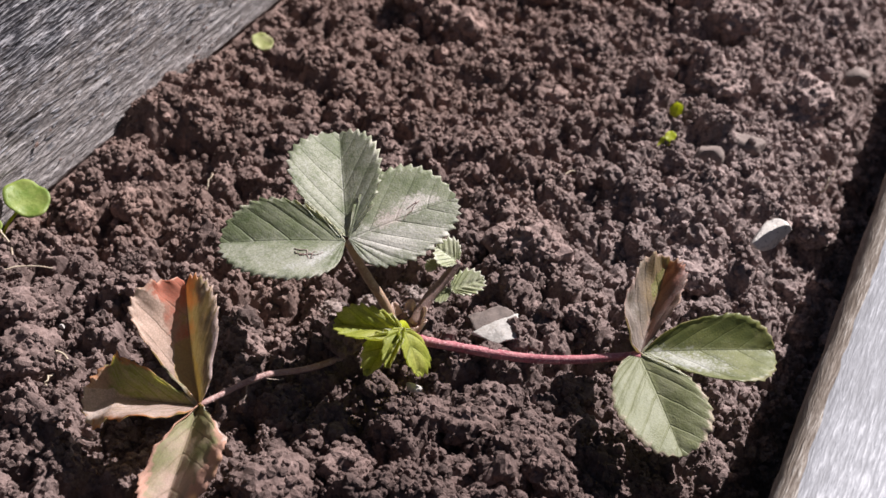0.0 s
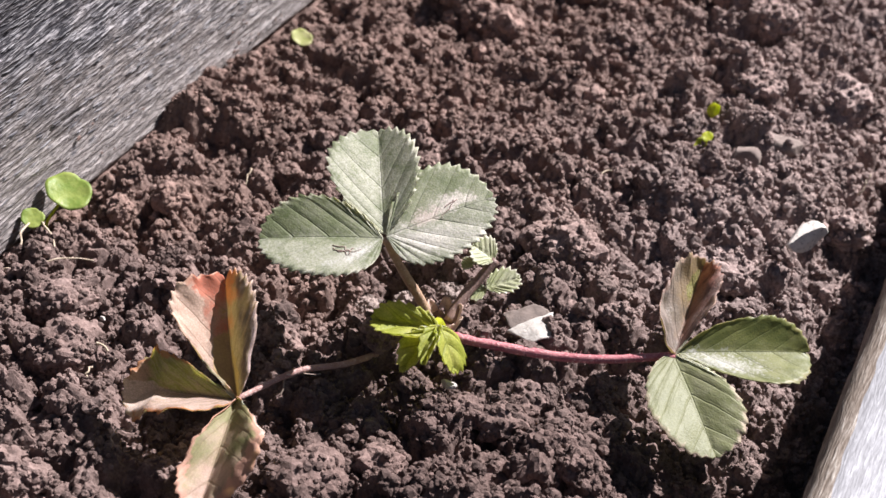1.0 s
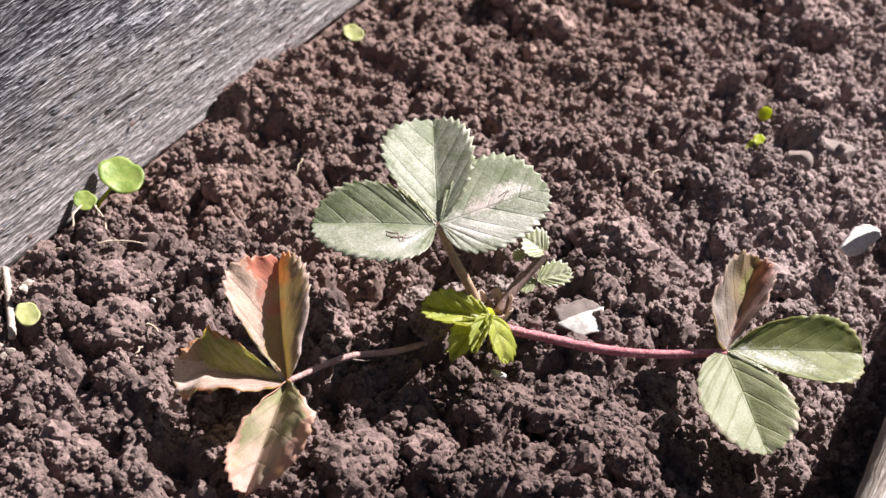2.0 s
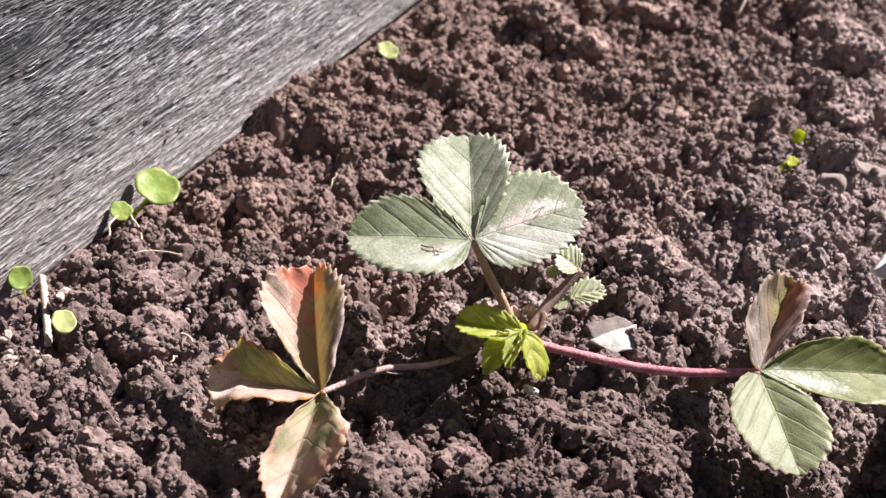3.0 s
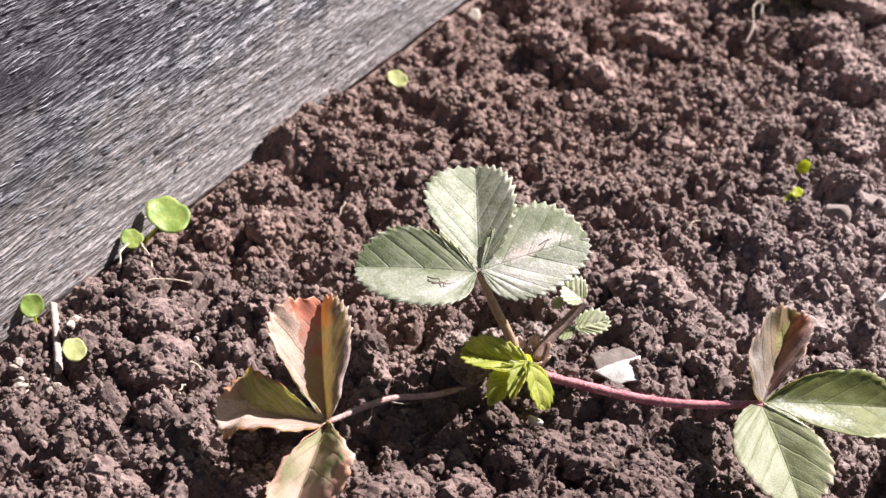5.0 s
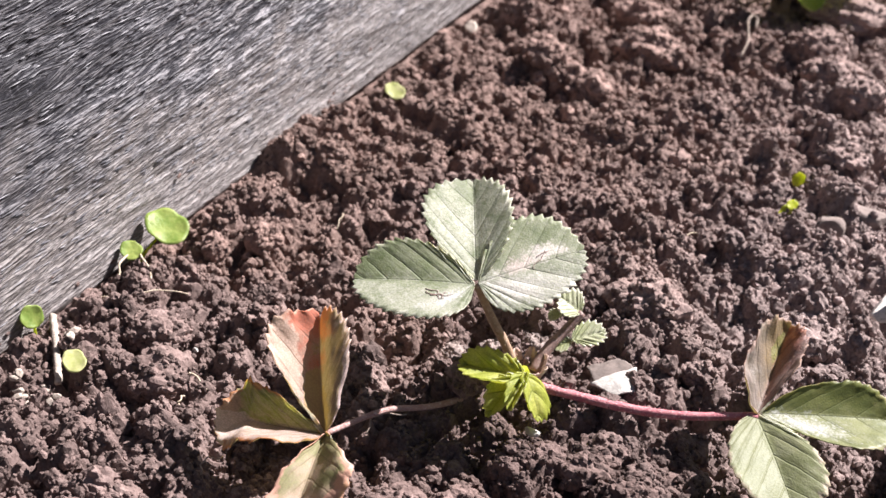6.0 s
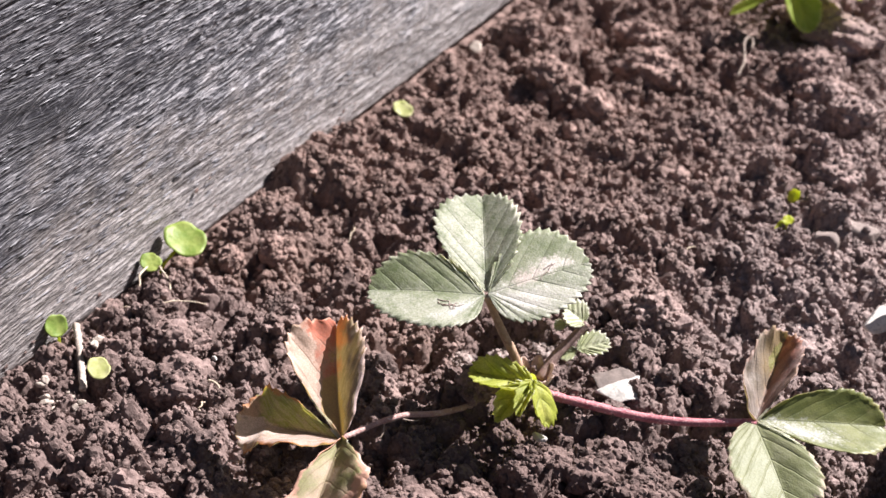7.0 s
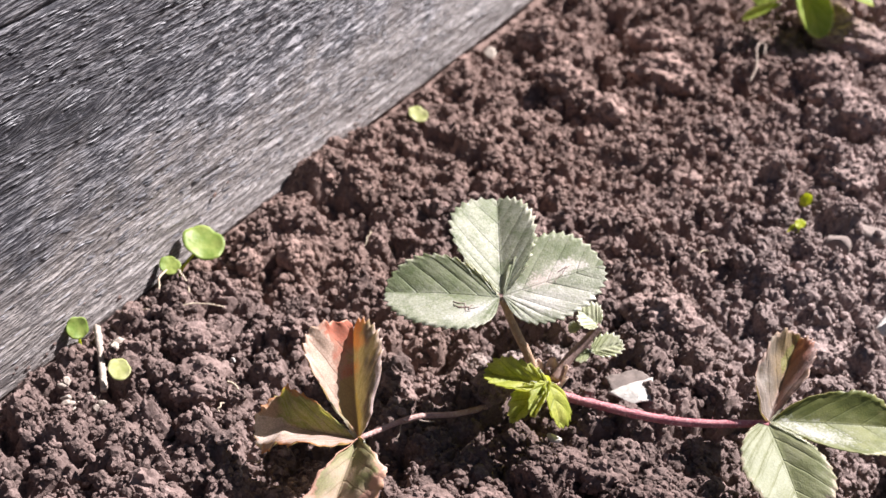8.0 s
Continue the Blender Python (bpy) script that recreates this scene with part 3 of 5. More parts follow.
# ---- noise on arrays ----
def hash2(ix, iy, seed):
    h = (ix.astype(np.int64) * 374761393 + iy.astype(np.int64) * 668265263 + seed * 2147483647) & 0xFFFFFFFF
    h = ((h ^ (h >> 13)) * 1274126177) & 0xFFFFFFFF
    h = (h ^ (h >> 16)) * 2246822519 & 0xFFFFFFFF
    return ((h ^ (h >> 15)) & 0xFFFFFF) / float(0xFFFFFF)


def vnoise(x, y, scale, seed):
    x, y = x / scale, y / scale
    ix, iy = np.floor(x), np.floor(y)
    fx, fy = x - ix, y - iy
    fx, fy = fx * fx * (3 - 2 * fx), fy * fy * (3 - 2 * fy)
    a, b = hash2(ix, iy, seed), hash2(ix + 1, iy, seed)
    c, d = hash2(ix, iy + 1, seed), hash2(ix + 1, iy + 1, seed)
    return (a + (b - a) * fx) * (1 - fy) + (c + (d - c) * fx) * fy - 0.5


def lumps(x, y, cell, seed):
    """Rounded lumps, one a cell, of uneven height."""
    x, y = x / cell, y / cell
    ix, iy = np.floor(x), np.floor(y)
    best = np.zeros_like(x)
    for dx in (-1, 0, 1):
        for dy in (-1, 0, 1):
            jx, jy = ix + dx, iy + dy
            px, py = jx + hash2(jx, jy, seed), jy + hash2(jx, jy, seed + 1)
            r = 0.45 + 0.45 * hash2(jx, jy, seed + 2)
            q = 1 - ((x - px) ** 2 + (y - py) ** 2) / (r * r)
            best = np.maximum(best, np.sqrt(np.maximum(q, 0)) * r * (0.5 + 0.7 * hash2(jx, jy, seed + 3)))
    return best


BOARD_X, RIGHT_X = -0.158, 0.1185


PLANT_SPOTS = ((-0.006, 0.03, 0.012), (-0.039, -0.036, 0.012), (0.067, 0.05, 0.012), (-0.055, -0.02, 0.014), (-0.06, -0.045, 0.013), (-0.03, -0.06, 0.013), (0.085, 0.035, 0.016),
               (0.088, 0.063, 0.016), (0.064, 0.066, 0.011), (0.03, 0.036, 0.008), (0.048, 0.041, 0.008), (-0.03, -0.008, 0.006), (0.0, 0.004, 0.011), (0.018, 0.047, 0.008), (0.002, 0.05, 0.008))


def soil_height(x, y):
    wx = x + 0.004 * vnoise(x, y, 0.007, 31) + 0.0015 * vnoise(x, y, 0.0025, 32)
    wy = y + 0.004 * vnoise(x, y, 0.007, 33) + 0.0015 * vnoise(x, y, 0.0025, 34)
    h = 0.010 * vnoise(x, y, 0.055, 1) + 0.008 * vnoise(x, y, 0.024, 2)
    h += (0.0150 - 0.0060 * np.clip((y - 0.07) / 0.09, 0, 1)) * (lumps(wx, wy, 0.015, 5) - 0.35) + 0.0072 * (lumps(wx, wy, 0.0066, 9) - 0.35)
    h += 0.0030 * lumps(wx, wy, 0.0031, 14) + 0.0014 * vnoise(wx, wy, 0.0022, 20)
    h += 0.007 * (lumps(wx, wy, 0.021, 77) - 0.4) * np.clip((0.07 - y) / 0.05, 0, 1)      # coarser clods on the near side
    h -= 0.034 * np.clip((x + 0.0245 * (y - 0.008) - 0.070) / 0.045, 0, 1) ** 1.35      # hollow along the low board
    for px, py, pr in PLANT_SPOTS:
        h *= 1 - 0.35 * np.exp(-((x - px) ** 2 + (y - py) ** 2) / (pr * 1.1) ** 2)
    h += 0.0045 * np.exp(-((x + 0.018) ** 2 + (y - 0.012) ** 2) / 0.010 ** 2)
    h += 0.004 * np.exp(-((x + 0.010) ** 2 + (y - 0.044) ** 2) / 0.013 ** 2)
    h -= 0.0015 * np.exp(-((x - 0.004) ** 2 + (y + 0.022) ** 2) / 0.012 ** 2)      # a shaded dip before the young leaf
    h -= 0.003 * np.exp(-((x + 0.030) ** 2 + (y + 0.062) ** 2) / 0.014 ** 2) + 0.006 * np.exp(-((x - 0.090) ** 2 + (y - 0.022) ** 2) / 0.014 ** 2)
    h -= 0.011 * np.exp(-((x - 0.084) ** 2 + (y - 0.004) ** 2) / 0.022 ** 2)
    h -= 0.012 * np.exp(-((x - 0.080) ** 2 + (y - 0.040) ** 2) / 0.030 ** 2) + 0.010 * np.exp(-((x + 0.048) ** 2 + (y + 0.040) ** 2) / 0.030 ** 2)
    h -= 0.018 * np.exp(-((x + 0.104) ** 2 + (y - 0.295) ** 2) / 0.024 ** 2)      # a hollow behind the far clods
    h -= 0.015 * np.exp(-((x + 0.092) ** 2 + (y - 0.250) ** 2) / 0.019 ** 2) + 0.006 * np.exp(-((x + 0.084) ** 2 + (y - 0.195) ** 2) / 0.011 ** 2)
    side = np.clip(1 - (x - BOARD_X) / 0.012, 0, 1)
    heap = 0.010 * np.exp(-((x + 0.156) / 0.020) ** 2 - ((y - 0.099) / 0.030) ** 2)                 # soil piled against the tall board
    return h * (1 - 0.65 * side) - 0.0035 * (1 - side) - 0.0068 * side + heap


# ---- ground: one sheet, fine inside the bed, coarse to the horizon ----
def soil_sheet():
    fx = np.arange(-0.166, 0.128, 0.0008)
    fy = [-0.15]
    while fy[-1] < 0.46:
        fy.append(fy[-1] + (0.00075 + 0.0012 * max(0.0, fy[-1]) / 0.4 if fy[-1] > -0.1 else 0.003))
    fy = np.array(fy)
    out = np.array([0.01, 0.03, 0.08, 0.2, 0.5, 1.2, 3, 8, 25, 80, 250, 900])
    xs = np.concatenate([fx[0] - out[::-1], fx, fx[-1] + out])
    ys = np.concatenate([fy[0] - out[::-1], fy, fy[-1] + out])
    X, Y = np.meshgrid(xs, ys)
    Z = soil_height(X, Y)
    edge = np.clip((np.maximum(np.maximum(fy[0] - Y, Y - fy[-1]), 0)) / 0.1, 0, 1)
    Z = Z * (1 - edge) - 0.002 * edge
    outside = (X < -0.166) | (X > 0.128)
    Z = np.where(outside, -0.03, Z)
    V = np.stack([X, Y, Z], -1).reshape(-1, 3)
    nx, ny = len(xs), len(ys)
    i = np.arange(ny - 1)[:, None] * nx + np.arange(nx - 1)[None]
    F = np.stack([i, i + 1, i + nx + 1, i + nx], -1).reshape(-1, 4)
    me = bpy.data.meshes.new("ground")
    me.vertices.add(len(V))
    me.vertices.foreach_set("co", V.ravel())
    me.loops.add(F.size)
    me.loops.foreach_set("vertex_index", F.ravel().astype(np.int32))
    me.polygons.add(len(F))
    me.polygons.foreach_set("loop_start", np.arange(0, F.size, 4, dtype=np.int32))
    me.polygons.foreach_set("use_smooth", np.zeros(len(F), dtype=bool))
    me.materials.append(SOIL)
    me.update(calc_edges=True)
    me.validate()
    return tagged(new("ground", me), "crumbly dry brown garden soil in a raised bed", "soil", kind="structure")


soil_sheet()


# ---- boards of the bed ----
def face_relief(y, z, seed):
    return 0.0009 * vnoise(y * 0.12, z, 0.0016, seed) + 0.0022 * vnoise(y * 0.15, z, 0.012, seed + 1) + 0.0012 * vnoise(y, z, 0.08, seed + 2)


def plank(name, parent, y0, y1, z0, z1, x_face, thick, seed, mat):
    """A sawn plank whose face (towards +x) has raised fibres and slightly worn arrises."""
    ys = np.concatenate([np.linspace(y0, -0.12, 12)[:-1], np.linspace(-0.12, 0.42, 480), np.linspace(0.42, y1, 20)[1:]])
    nz = max(8, int((z1 - z0) * 900))
    zs = np.linspace(z0, z1, nz)
    Y, Z = np.meshgrid(ys, zs)
    rel = face_relief(Y, Z, seed)
    d = np.minimum(Z - z0, z1 - Z)
    X = x_face + rel - 0.0006 * np.clip(1 - d / 0.0008, 0, 1) ** 2
    wob = 0.0006 * vnoise(Y, Y * 0, 0.05, 43) + 0.0005 * vnoise(Y, Y * 0, 0.014, 44)
    Z = Z + wob * np.clip(1 - (Z - z0) / 0.02, 0, 1) + wob * np.clip(1 - (z1 - Z) / 0.02, 0, 1)
    V = [Vector(v) for v in np.stack([X, Y, Z], -1).reshape(-1, 3)]
    ny = len(ys)
    F = [(j * ny + i, j * ny + i + 1, (j + 1) * ny + i + 1, (j + 1) * ny + i) for j in range(nz - 1) for i in range(ny - 1)]
    b = len(V)
    for j in (0, nz - 1):
        for i in range(ny):
            v = V[j * ny + i]
            V.append(Vector((x_face - thick, v.y, v.z)))
    for i in range(ny - 1):
        F.append((b + i, b + i + 1, i + 1, i))
        t = (nz - 1) * ny
        F.append((t + i, t + i + 1, b + ny + i + 1, b + ny + i))
        F.append((b + i + 1, b + i, b + ny + i, b + ny + i + 1))
    for i in (0, ny - 1):
        ring = [j * ny + i for j in range(nz)] + [b + ny + i, b + i]
        F.append(tuple(ring) if i == 0 else tuple(ring[::-1]))
    return mesh_object(name, V, F, mat, parent)


left = thing("raised_bed_board", (BOARD_X, 0.2, 0), "tall grey weathered timber bed side, standing in the soil", "board")
def under(ob):
    """Meshes written in world places are moved under their thing."""
    ob.data.transform(Matrix.Translation(-Vector(ob.parent.location)))
    return ob
under(plank("plank", left, -0.7, 1.2, -0.0035, 0.1263, BOARD_X, 0.026, 40, BOARD_GREY))
under(plank("plank", left, -0.7, 1.2, 0.1267, 0.21, BOARD_X - 0.0003, 0.026, 50, BOARD_GREY))


def splinters(count, knots, seed):
    """Raised torn fibres on the face of the tall board, thin spindles that lift at one end; only a tuft of them at each knot."""
    gen = np.random.default_rng(seed)
    y, z = gen.uniform(-0.12, 0.34, count), 0.008 + 0.118 * gen.uniform(size=count) ** 0.75
    for k, (ky, kz, kr) in enumerate(knots):
        far_off = ((y - ky) / (2.0 * kr)) ** 2 + ((z - kz) / (1.1 * kr)) ** 2 > 1
        y, z = y[far_off], z[far_off]
        y, z = np.append(y, ky + gen.normal(0.003, 0.0025, 16)), np.append(z, kz + gen.normal(0.004, 0.0015, 16))
    count = len(y)
    long = gen.uniform(0.0012, 0.0034, count) * (0.7 + 0.6 * gen.uniform(size=count))
    thick = gen.uniform(0.00010, 0.00026, count)
    lean = np.radians(gen.normal(2.5, 4, count))
    lift = gen.uniform(-0.02, 0.10, count)
    face = BOARD_X + face_relief(y, z, 40)
    V, F = [], []
    for i in range(count):
        d = np.array([lift[i], math.cos(lean[i]), math.sin(lean[i])])
        up = np.array([0, -math.sin(lean[i]), math.cos(lean[i])])
        out = np.array([1.0, 0, 0])
        c = np.array([face[i] + 0.00012, y[i], z[i]])
        b = len(V)
        bow = gen.normal(0, 0.06) * long[i]
        V += [c - d * long[i], c + up * (thick[i] + bow), c + out * thick[i] * 1.3 + up * bow, c - up * (thick[i] - bow), c - out * thick[i] + up * bow, c + d * long[i]]
        for q in range(4):
            F += [(b, b + 1 + q, b + 1 + (q + 1) % 4), (b + 5, b + 1 + (q + 1) % 4, b + 1 + q)]
    ob = under(mesh_object("raised_fibre", V, F, FIBRE, left, "torn pale wood fibres", smooth=False))
    ob["kind"] = "stuff"
    return ob


splinters(3600, ((-0.028, 0.087, 0.0085), (-0.056, 0.093, 0.008)), 8)


def low_board():
    """The low edging board: flat bleached top, worn round inner arris."""
    x0 = RIGHT_X
    prof = [(0.004, -0.06), (0.0, -0.03), (-0.0004, -0.006), (0.0, 0.006), (0.0012, 0.0125), (0.0034, 0.0158), (0.007, 0.0175), (0.012, 0.018), (0.022, 0.0182),
            (0.032, 0.0182), (0.040, 0.0178), (0.044, 0.016), (0.046, 0.012), (0.046, -0.06)]
    ys = np.concatenate([np.linspace(-0.7, -0.1, 10)[:-1], np.linspace(-0.1, 0.4, 260), np.linspace(0.4, 1.2, 14)[1:]])
    V, F, mats = [], [], []
    m = len(prof)
    for y in ys:
        a = np.array([y])
        for k, (px, pz) in enumerate(prof):
            q = np.array([k * 0.004])
            e = 0.0016 * vnoise(a, q, 0.03, 61)[0] + 0.0009 * vnoise(a, q, 0.006, 62)[0]
            g = 0.0007 * vnoise(a * 0.1, q, 0.003, 63)[0]
            V.append(Vector((x0 - 0.0245 * (y - 0.008) + px + e, y, pz + g + e * 0.4)))
    for i in range(len(ys) - 1):
        for k in range(m - 1):
            F.append((i * m + k, i * m + k + 1, (i + 1) * m + k + 1, (i + 1) * m + k))
            mats.append(1 if k < 6 else 0)
    F += [tuple(range(m))[::-1], tuple((len(ys) - 1) * m + k for k in range(m))]
    mats += [0, 0]
    ob = mesh_object("low_edging_board", V, F, BOARD_PALE)
    ob.data.materials.append(BOARD_EDGE)
    ob.data.polygons.foreach_set("material_index", mats)
    return tagged(ob, "bleached grey wooden edging board with a worn rounded edge", "board")


low_board()


# ---- clods and crumbs ----
def lump_shapes(count, sub, seed, rough=0.5):
    """Unit soil lumps: knobbly, faceted here and there."""
    shapes = []
    bm = bmesh.new()
    bmesh.ops.create_icosphere(bm, subdivisions=sub, radius=1)
    bm.verts.ensure_lookup_table()
    P = [v.co.copy() for v in bm.verts]
    F = np.array([[v.index for v in f.verts] for f in bm.faces])
    bm.free()
    for c in range(count):
        o = Vector((c * 7.3 + seed, c * 3.1, c * 5.7))
        pts = []
        for p in P:
            a = noise.noise(p * 0.9 + o) * 0.55 + noise.noise(p * 2.1 + o) * 0.25
            a += 0.55 * (0.55 - noise.voronoi(p * 1.5 + o)[0][0]) + 0.50 * (0.5 - noise.voronoi(p * 3.4 + o)[0][0])
            pts.append(p * max(0.35, 1 + a * rough * 1.5))
        shapes.append(np.array(pts))
    return shapes, F


def random_turns(n, rng):
    q = rng.normal(size=(n, 4))
    q /= np.linalg.norm(q, axis=1, keepdims=True)
    w, x, y, z = q.T
    return np.stack([np.stack([1 - 2 * (y * y + z * z), 2 * (x * y - z * w), 2 * (x * z + y * w)], -1),
                     np.stack([2 * (x * y + z * w), 1 - 2 * (x * x + z * z), 2 * (y * z - x * w)], -1),
                     np.stack([2 * (x * z - y * w), 2 * (y * z + x * w), 1 - 2 * (x * x + y * y)], -1)], 1)


def scatter(count, r0, r1, shapes, F, seed, sink, clear):
    """Positions over the stretch of bed that the path overlooks, thinning away from it; returns verts and faces."""
    rng = np.random.default_rng(seed)
    xs, ys = rng.uniform(-0.157, 0.1145, count * 3), rng.uniform(-0.135, 0.43, count * 3)
    keep = ys > -0.075 + 0.55 * xs
    keep &= rng.uniform(size=len(xs)) < np.clip(1.25 - 1.4 * np.clip(ys, 0, 1), 0.45, 1)
    r = r0 * (r1 / r0) ** (rng.uniform(size=len(xs)) ** 1.8)
    keep &= (xs - r > BOARD_X + 0.0005) & (xs + r < RIGHT_X - 0.0005)
    if clear:
        for px, py, pr in PLANT_SPOTS:
            keep &= (xs - px) ** 2 + (ys - py) ** 2 > (pr * 0.8 + r) ** 2
    i = np.nonzero(keep)[0][:count]
    xs, ys, r = xs[i], ys[i], r[i]
    n = len(xs)
    z = soil_height(xs, ys) + r * rng.uniform(sink[0], sink[1], n)
    turns = random_turns(n, rng)
    stretch = rng.uniform(0.72, 1.15, (n, 1, 3))
    pick = rng.integers(0, len(shapes), n)
    base = np.stack(shapes)[pick] * stretch
    V = np.einsum("nij,nkj->nki", turns, base) * r[:, None, None] + np.stack([xs, ys, z], -1)[:, None]
    m = base.shape[1]
    faces = (F[None] + (np.arange(n) * m)[:, None, None]).reshape(-1, 3)
    return V.reshape(-1, 3), faces


def crumb_object(name, batches, label, mat=None):
    V, F, b = [], [], 0
    for v, f in batches:
        V.append(v)
        F.append(f + b)
        b += len(v)
    V, F = np.concatenate(V), np.concatenate(F)
    me = bpy.data.meshes.new(name)
    me.vertices.add(len(V))
    me.vertices.foreach_set("co", V.ravel())
    me.loops.add(F.size)
    me.loops.foreach_set("vertex_index", F.ravel().astype(np.int32))
    me.polygons.add(len(F))
    me.polygons.foreach_set("loop_start", np.arange(0, F.size, 3, dtype=np.int32))
    me.polygons.foreach_set("use_smooth", np.zeros(len(F), dtype=bool))
    me.materials.append(mat or CRUMB)
    me.update(calc_edges=True)
    return tagged(new(name, me), label, "soil", kind="stuff")


tiny, tiny_f = lump_shapes(12, 2, 1, 0.52)
grain, grain_f = lump_shapes(12, 1, 40, 0.45)
small, small_f = lump_shapes(14, 3, 20, 0.55)
crumb_object("soil_crumbs", [scatter(30000, 0.0004, 0.0010, grain, grain_f, 7, (0.2, 1.0), False),
                             scatter(12000, 0.0008, 0.0020, tiny, tiny_f, 3, (0.1, 0.9), False),
                             scatter(1300, 0.0016, 0.0034, small, small_f, 4, (-0.1, 0.6), False),
                             scatter(200, 0.0030, 0.0052, small, small_f, 5, (-0.2, 0.4), True)], "loose dry brown soil crumbs scattered over the bed")


def soil_clod(x, y, r, seed, flat=0.75, long=1.0, turn=0.0, sink=0.3, pale=False):
    """A clod: a lumpy body with crumbs baked onto its upper side."""
    flat = 0.5 + flat * 0.5
    gen = np.random.default_rng(seed * 13 + 5)
    shapes, F = lump_shapes(1, 4, seed * 3.7, 0.42)
    body = shapes[0] * np.array([long, 1.0, flat])
    c, s = math.cos(turn), math.sin(turn)
    body = body @ np.array([[c, s, 0], [-s, c, 0], [0, 0, 1]]) * r
    V, FF, base = [], [], 0
    up = np.nonzero(body[:, 2] > -0.25 * r)[0]
    count = int(min(190, 40 * (r / 0.0045) ** 2))
    for k in range(count):
        at = body[up[gen.integers(len(up))]]
        q = 0.0005 * (2.6 ** (gen.uniform() ** 1.4)) * (1.25 if r > 0.007 else 1.0)
        shape, faces = (tiny, tiny_f) if q > 0.0008 else (grain, grain_f)
        turned = shape[k % len(shape)] @ random_turns(1, gen)[0].T
        V.append(turned * q * gen.uniform(0.75, 1.2, (1, 3)) + at * (1 - 0.15 * q / r))
        FF.append(faces + base)
        base += len(turned)
    z = float(soil_height(np.array([x]), np.array([y]))[0]) + r * flat * (1 - 2 * sink) * 0.6
    mat = CRUMB_PALE if pale else CRUMB
    ob = mesh_object("soil_clod", body, F.tolist(), mat, smooth=False)
    ob.location = (x, y, z)
    stuck = mesh_object("crumb_crust", np.concatenate(V), np.concatenate(FF).tolist(), mat, ob, smooth=False)
    stuck["kind"] = "stuff"
    return tagged(ob, "pale dried knobbly clod of soil" if pale else "knobbly clod of dry brown soil", "clod", "clods on the bed")


CLODS = [(0.0135, 0.0860, 0.0115, 0.8, 1.15, 0.4), (-0.0735, 0.2100, 0.0100, 0.8, 1.25, -0.6), (-0.0990, 0.2150, 0.0088, 0.9, 1.2, -0.6), (-0.0865, 0.2125, 0.0072, 0.9, 1.2, -0.4), (0.0695, 0.236, 0.0125, 0.9, 1.1, 0.2),
         (-0.066, 0.257, 0.011, 0.8, 1.3, 0.3), (-0.0115, -0.0420, 0.0105, 0.8, 1.2, 0.3), (-0.0328, -0.0600, 0.007, 0.8, 1.2, 0.9), (-0.054, 0.105, 0.008, 0.8, 1.0, 0.0),
         (-0.053, 0.003, 0.0065, 0.8, 1.2, 0.2), (0.062, 0.112, 0.009, 0.7, 1.2, 0.6), (0.045, 0.005, 0.009, 0.8, 1.1, 0.7), (0.028, 0.008, 0.0075, 0.8, 1.2, 0.1),
         (0.094, 0.165, 0.008, 0.8, 1.2, 0.3), (-0.127, 0.045, 0.006, 0.8, 1.1, 0.0), (-0.105, -0.036, 0.0085, 0.7, 1.4, 0.5), (-0.095, -0.065, 0.008, 0.7, 1.3, 0.4), (-0.136, 0.028, 0.005, 0.9, 1, 0),
         (0.0, 0.30, 0.01, 0.8, 1.3, 0.5), (0.03, 0.27, 0.009, 0.8, 1.2, 0.9), (-0.13, 0.25, 0.009, 0.8, 1.1, 0.2), (-0.012, 0.048, 0.0060, 0.8, 1.1, 0.3), (-0.0225, 0.0405, 0.0050, 0.8, 1.2, 0.9), (-0.0335, 0.0315, 0.0048, 0.8, 1.1, 0.2), (-0.019, 0.014, 0.0062, 0.8, 1.1, 0.5), (-0.02, 0.35, 0.012, 0.8, 1.3, 0.4), (0.04, 0.215, 0.008, 0.7, 1.2, 0.3),
         (0.029, 0.016, 0.0075, 0.9, 1.15, 0.9), (0.0455, 0.011, 0.0060, 0.8, 1.2, 0.4), (0.055, 0.029, 0.0062, 0.8, 1.2, 0.6), (0.033, -0.012, 0.0085, 0.8, 1.3, 0.5), (0.057, 0.000, 0.0060, 0.8, 1.1, 0.1),
         (0.017, 0.004, 0.0050, 0.8, 1.2, 0.2), (0.004, -0.026, 0.0065, 0.8, 1.2, 0.9), (0.040, 0.066, 0.0050, 0.8, 1.1, 0.4), (-0.118, -0.022, 0.0080, 0.7, 1.3, 0.4), (-0.082, -0.083, 0.0070, 0.8, 1.2, 0.3),
         (-0.064, 0.256, 0.0085, 0.8, 1.1, 0.2), (-0.083, 0.295, 0.0110, 0.8, 1.3, 0.2), (0.013, 0.283, 0.0095, 0.7, 1.3, 0.5), (0.0, 0.345, 0.0120, 0.6, 1.6, 0.1)]
for i, (x, y, r, flat, long, turn) in enumerate(CLODS):
    soil_clod(x, y, r, i + 2, flat, long, turn, 0.08 if r > 0.0084 and y > 0.1 else 0.3, r < 0.0061 and 0.01 < y < 0.05 and -0.04 < x < 0)


# ---- the strawberry plant ----
plant = thing("strawberry_plant", (-0.006, 0.031, 0.0), "small strawberry plant with one dusty green and two withering three-part leaves", "plant")

